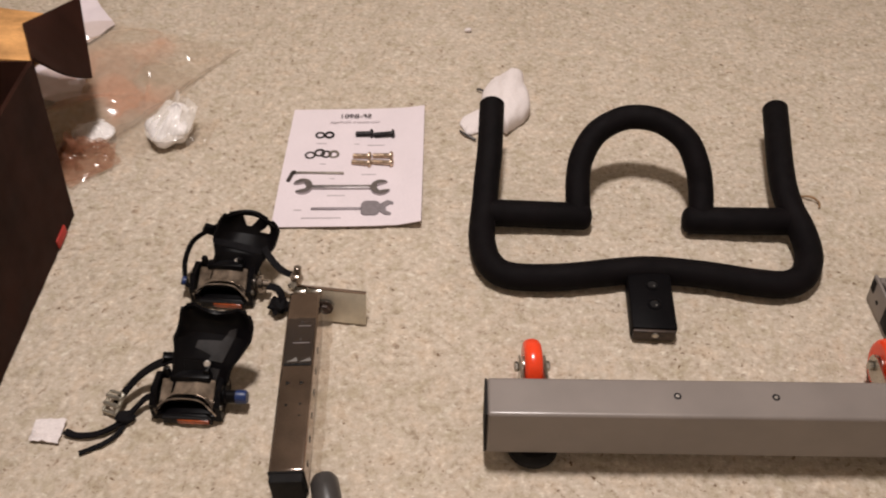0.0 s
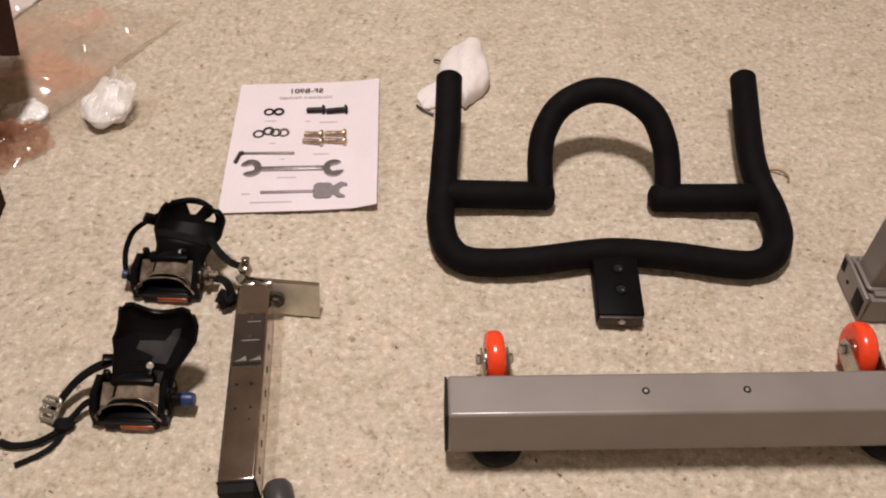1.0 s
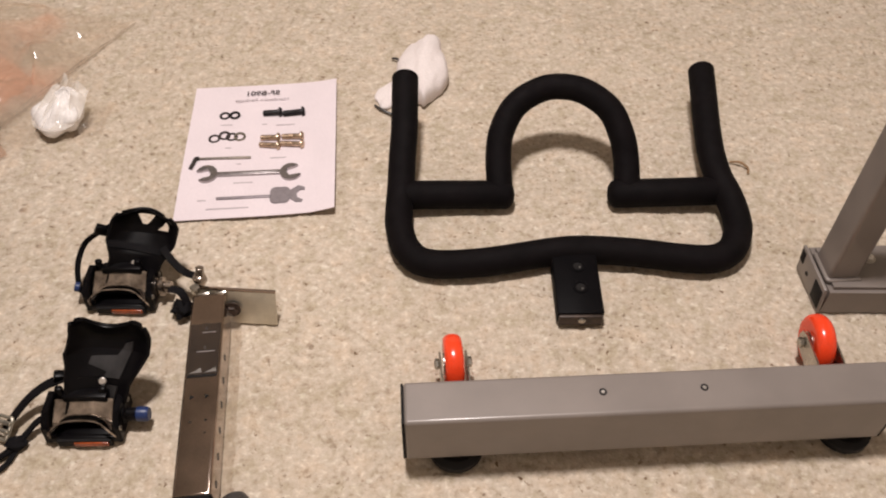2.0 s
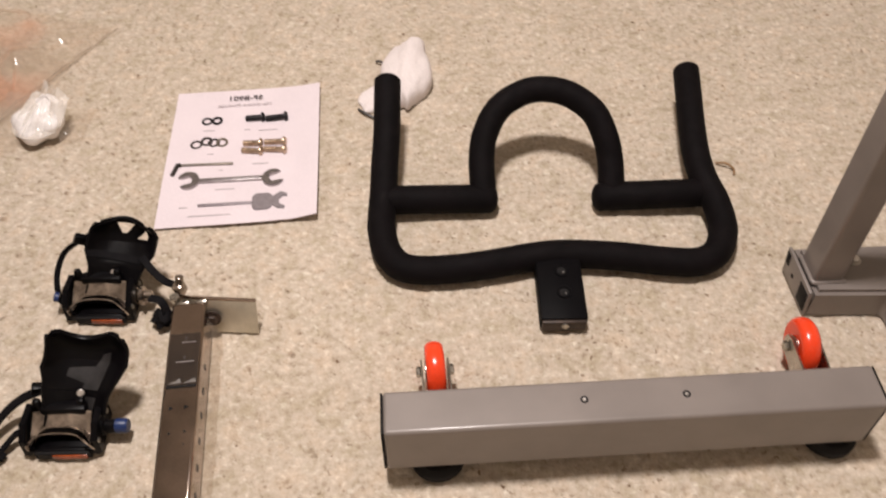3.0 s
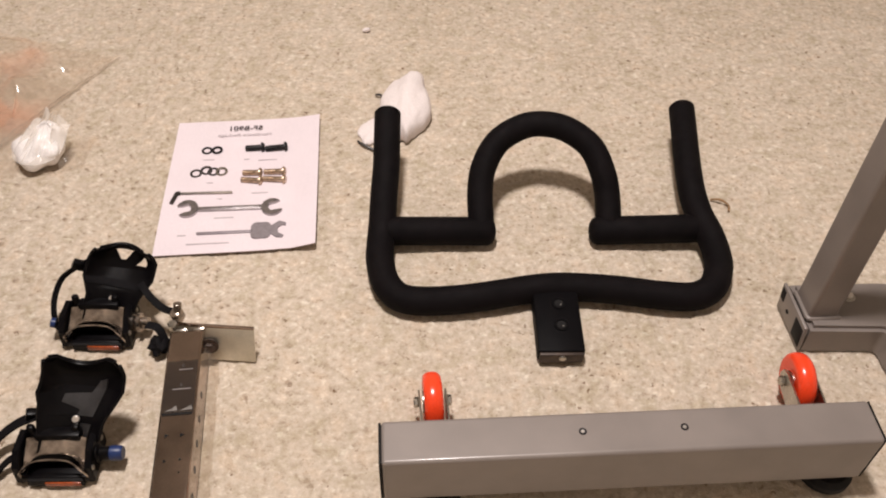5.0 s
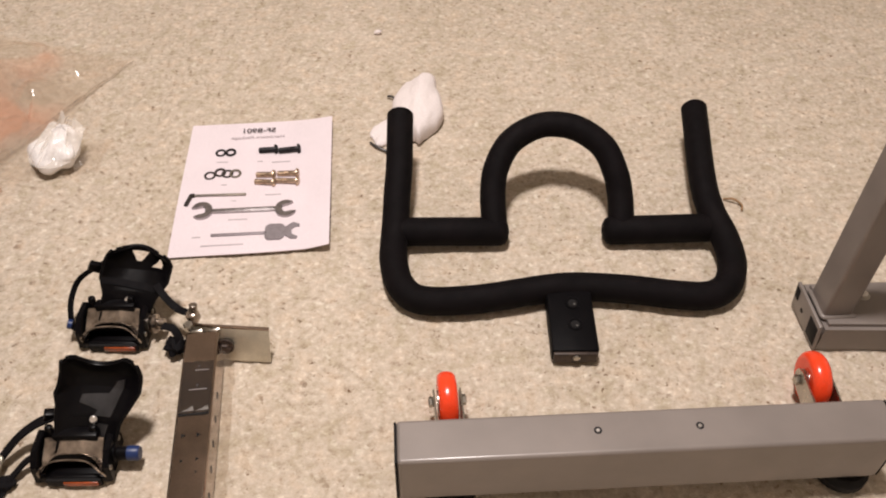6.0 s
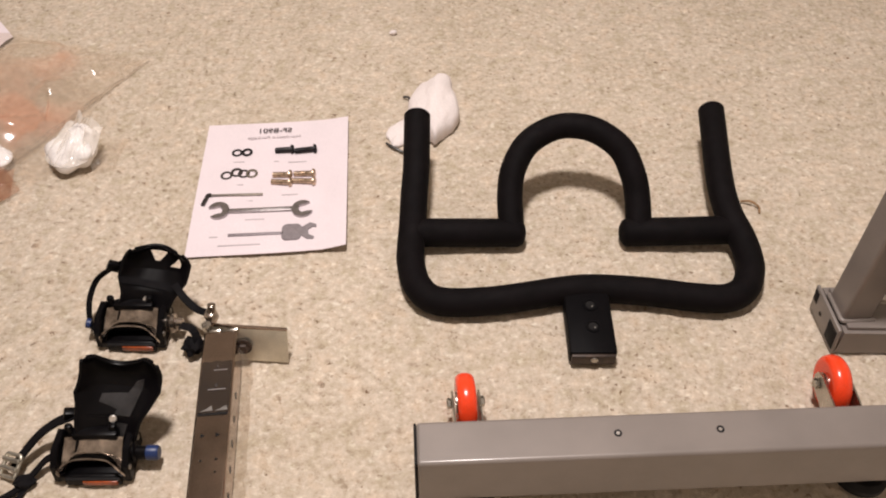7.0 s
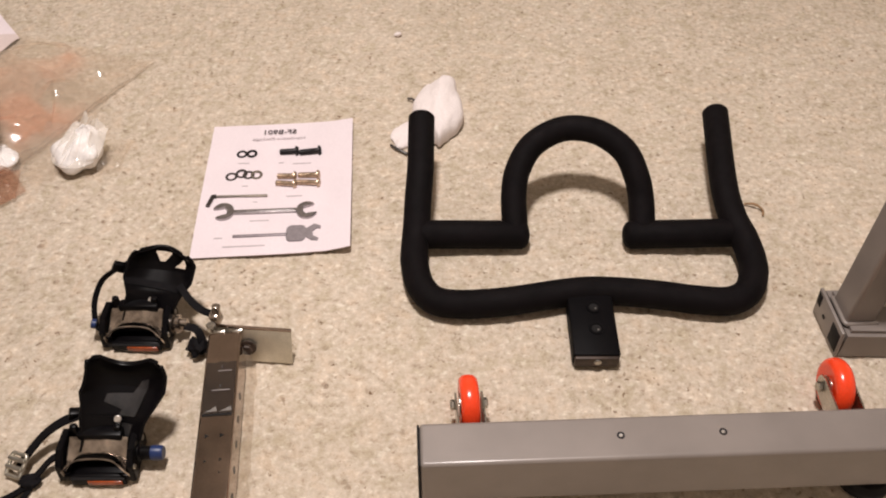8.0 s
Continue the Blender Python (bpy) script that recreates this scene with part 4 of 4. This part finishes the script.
def plastic_bag():
    b = thing("plastic_bag", (-0.3, 0.34, 0), "crumpled clear plastic bag with orange print", "plastic bag")

    def fold(u, v):
        q = Vector((u * 3.1, v * 3.1, 0.3))
        w = Vector((u * 2.2 + v * 1.4, v * 7.5 - u * 5.5, 0.7))
        h = 0.055 * abs(noise.noise(q)) + 0.020 * abs(noise.noise(w))
        e = min(1, 6 * min(u, v, 1 - u, 1 - v) + 0.08)
        return (0.05 * e * noise.noise(q * 1.3 + Vector((5, 0, 0))), 0.05 * e * noise.noise(q * 1.3 + Vector((0, 5, 0))), 0.004 + h * e)

    part("film", sheet([(-0.56, 0.09, 0), (-0.292, 0.165, 0), (-0.124, 0.462, 0), (-0.50, 0.60, 0)], 110, 110, fold), BAG_FILM, b)
    part("film", sheet([(-0.54, 0.14, 0), (-0.222, 0.168, 0), (-0.180, 0.37, 0), (-0.48, 0.57, 0)], 70, 70, lambda u, v: tuple(0.55 * c for c in fold(1 - u, v))), CLEAR_FILM, b)

    # One corner is bunched in layers, its tint holding rusty print and carton shade.
    def bunch(u, v):
        q = Vector((u * 4.2, v * 3.1, 1.7))
        e = math.sin(math.pi * u) * math.sin(math.pi * v)
        return (0.03 * e * noise.noise(q), 0.03 * e * noise.noise(q + Vector((3, 0, 0))), 0.006 + 0.060 * e * (0.5 + abs(noise.noise(q * 1.4))))

    part("bunched_film", sheet(((-0.326, 0.092, 0), (-0.262, 0.128, 0), (-0.272, 0.190, 0), (-0.370, 0.190, 0)), 50, 50, bunch), BUNCH_FILM, b, "bunched film tinted for rusty print and shade")
    part("bunched_film", sheet(((-0.314, 0.084, 0), (-0.252, 0.146, 0), (-0.290, 0.200, 0), (-0.385, 0.165, 0)), 50, 50, lambda u, v: tuple(0.7 * k for k in bunch(v, u))), BUNCH_FILM, b)

    def hem(u, v):
        w = 1 - 0.8 * u**3
        return (0.010 * noise.noise((u * 4, 0, 1)) * w, 0.004 * noise.noise((u * 5, 0, 7)), (0.004 * math.sin(math.pi * v) + 0.012 * abs(noise.noise((u * 5, v, 4))) * (0.3 + v)) * w)

    part("hem", sheet([(-0.286, 0.190, 0.002), (-0.121, 0.461, 0.002), (-0.1225, 0.4635, 0.002), (-0.292, 0.195, 0.004)], 60, 6, hem), FILM_HEM, b, "folded double edge of the film, its shadow in the tint")


plastic_bag()


def wrapped_foam(place, size, seed, lean):
    """A rounded foam lump in tight film, which gathers in pleats towards its top."""
    bm = bmesh.new()
    bmesh.ops.create_uvsphere(bm, u_segments=96, v_segments=64, radius=1)
    for v in bm.verts:
        q = v.co.normalized()
        up = max(0.0, q.z)
        a = math.atan2(q.y, q.x)
        ring_at = Vector((math.cos(a), math.sin(a), 0))
        pleat = abs(noise.noise(ring_at * 4.5 + Vector((seed, 0, 0.6 * q.z)))) + 0.5 * abs(noise.noise(ring_at * 9 + Vector((0, seed, q.z))))
        r = 1 + 0.28 * noise.noise(q * 1.5 + Vector((seed, seed, 0))) + 0.36 * min(1.0, 1.6 * up) * (1 - 0.6 * up) * (pleat - 0.25)
        c = q * r
        z = c.z + 0.10 * up**4 + 0.10 * up * (abs(noise.noise(q * 3.1 + Vector((seed, 2, 0)))) - 0.2)
        v.co = Vector(((c.x + lean[0] * up * up) * size[0], (c.y + lean[1] * up * up) * size[1], max(z, -0.85) * size[2]))
    low = min(v.co.z for v in bm.verts)
    bm.transform(Matrix.Translation((place[0], place[1], -low)))
    return bm


def film_wrap(place, size, seed, lean):
    """Stiff film gathered round a foam lump, flaring into uneven pleats over it."""
    bm = bmesh.new()
    n, rows = 120, 16
    rings = []
    for j in range(rows + 1):
        v = j / rows
        ring = []
        for i in range(n):
            a = math.tau * i / n
            d = Vector((math.cos(a), math.sin(a), 0))
            pleat = abs(noise.noise(d * 3.2 + Vector((seed, 0, 0.3 * v)))) - 0.22 + 0.5 * (abs(noise.noise(d * 7 + Vector((0, seed, 0.5 * v)))) - 0.2)
            r = 1.06 - 0.55 * v + 0.16 * v * v + 0.95 * pleat * v**0.7
            z = 0.15 + v * (1.15 + 0.75 * noise.noise(d * 2.3 + Vector((seed, seed, 3))))
            ring.append(bm.verts.new(((place[0] + (d.x * r + lean[0] * v) * size[0]), place[1] + (d.y * r + lean[1] * v) * size[1], 0.85 * size[2] + z * size[2])))
        rings.append(ring)
    for low, high in zip(rings, rings[1:]):
        for i in range(n):
            bm.faces.new((low[i], low[i - 1], high[i - 1], high[i]))
    return bm


foam = tagged(part("foam_piece", wrapped_foam((-0.188, 0.202), (0.034, 0.031, 0.026), 1.0, (0.45, 0.75)), FOAM_FILM, smooth=80), "white foam lump wrapped in shiny crumpled film", "packing foam")
part("wrapping", film_wrap((-0.188, 0.202), (0.034, 0.032, 0.024), 4.0, (0.50, 0.90)), WRAP_FILM, foam, "shiny pleated film")
tagged(part("foam_piece", wrapped_foam((-0.312, 0.205), (0.030, 0.030, 0.014), 7.0, (0.1, 0.2)), FOAM_FILM, smooth=80), "white foam lump inside the plastic bag", "packing foam")
tagged(part("film_scrap", sheet([(-0.158, 0.178, 0.004), (-0.128, 0.186, 0.003), (-0.122, 0.250, 0.004), (-0.160, 0.248, 0.012)], 20, 20,
       lambda u, v: (0, 0, 0.022 * (1 - u) * math.sin(math.pi * v) + 0.006 * abs(noise.noise((u * 4, v * 5, 2))))), CLEAR_FILM), "loose clear film edge beside the foam", "plastic film")
tagged(part("paper_scrap", thickened(sheet([(-0.50, 0.488, 0.012), (-0.412, 0.454, 0.006), (-0.370, 0.544, 0.004), (-0.44, 0.63, 0.03)], 12, 12,
       lambda u, v: (0, 0, 0.02 * abs(noise.noise((u * 2, v * 2, 8))))), 0.001), PAPER), "white folded paper scrap on the carpet", "paper")
tagged(part("paper_scrap", thickened(sheet([(-0.475, 0.385, 0.014), (-0.445, 0.292, 0.008), (-0.362, 0.305, 0.006), (-0.372, 0.385, 0.010)], 12, 12,
       lambda u, v: (0, 0, 0.02 * abs(noise.noise((u * 2, v * 2, 3))))), 0.001), PAPER), "white paper scrap under the carton flap", "paper")
tagged(part("debris", crumpled((0.292, 0.519, 0.0), (0.007, 0.004, 0.004), 3.0, 0.3, 2.0, 20, 2), TISSUE), "tiny white crumb on the carpet", "debris")
tagged(part("debris", tube(smoothed([(0.776, 0.062, 0.003), (0.788, 0.058, 0.006), (0.797, 0.048, 0.004), (0.795, 0.038, 0.003)], 6), 0.0016, 0.001, n=8), DEBRIS), "thin brown curl of debris on the carpet", "debris")



# ---- carton ----
def carton():
    c = thing("carton", (-0.45, -0.2, 0), "dark brown carton with open tan cardboard flaps", "carton")
    t = 0.006
    lean = 0.057
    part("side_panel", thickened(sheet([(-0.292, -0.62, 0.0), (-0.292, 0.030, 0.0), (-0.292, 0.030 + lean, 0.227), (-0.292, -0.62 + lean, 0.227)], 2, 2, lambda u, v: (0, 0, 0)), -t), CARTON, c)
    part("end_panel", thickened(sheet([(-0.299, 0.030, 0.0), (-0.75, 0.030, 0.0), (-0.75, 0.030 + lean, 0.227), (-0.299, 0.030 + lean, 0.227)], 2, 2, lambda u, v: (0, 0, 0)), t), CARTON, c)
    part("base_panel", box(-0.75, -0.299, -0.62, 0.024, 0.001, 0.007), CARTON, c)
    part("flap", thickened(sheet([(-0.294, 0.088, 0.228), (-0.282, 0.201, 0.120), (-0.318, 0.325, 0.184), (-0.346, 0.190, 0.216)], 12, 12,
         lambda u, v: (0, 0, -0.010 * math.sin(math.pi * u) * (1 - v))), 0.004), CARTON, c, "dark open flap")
    part("folded_edge", thickened(sheet([(-0.430, 0.087, 0.230), (-0.296, 0.088, 0.226), (-0.345, 0.188, 0.215), (-0.368, 0.158, 0.220)], 8, 8,
         lambda u, v: (0, 0, 0.003 * math.sin(math.pi * u))), 0.003), CARDBOARD, c, "tan folded edge")
    part("flap", thickened(sheet([(-0.62, 0.086, 0.222), (-0.306, 0.089, 0.208), (-0.330, 0.330, 0.146), (-0.62, 0.36, 0.18)], 10, 10,
         lambda u, v: (0, 0, -0.004 * math.sin(math.pi * u))), 0.004), CARDBOARD, c, "tan cardboard flap")
    part("corner_tape", box(-0.298, -0.290, -0.040, -0.006, 0.001, 0.016, 0.001), RED, c, "red printed corner")


carton()
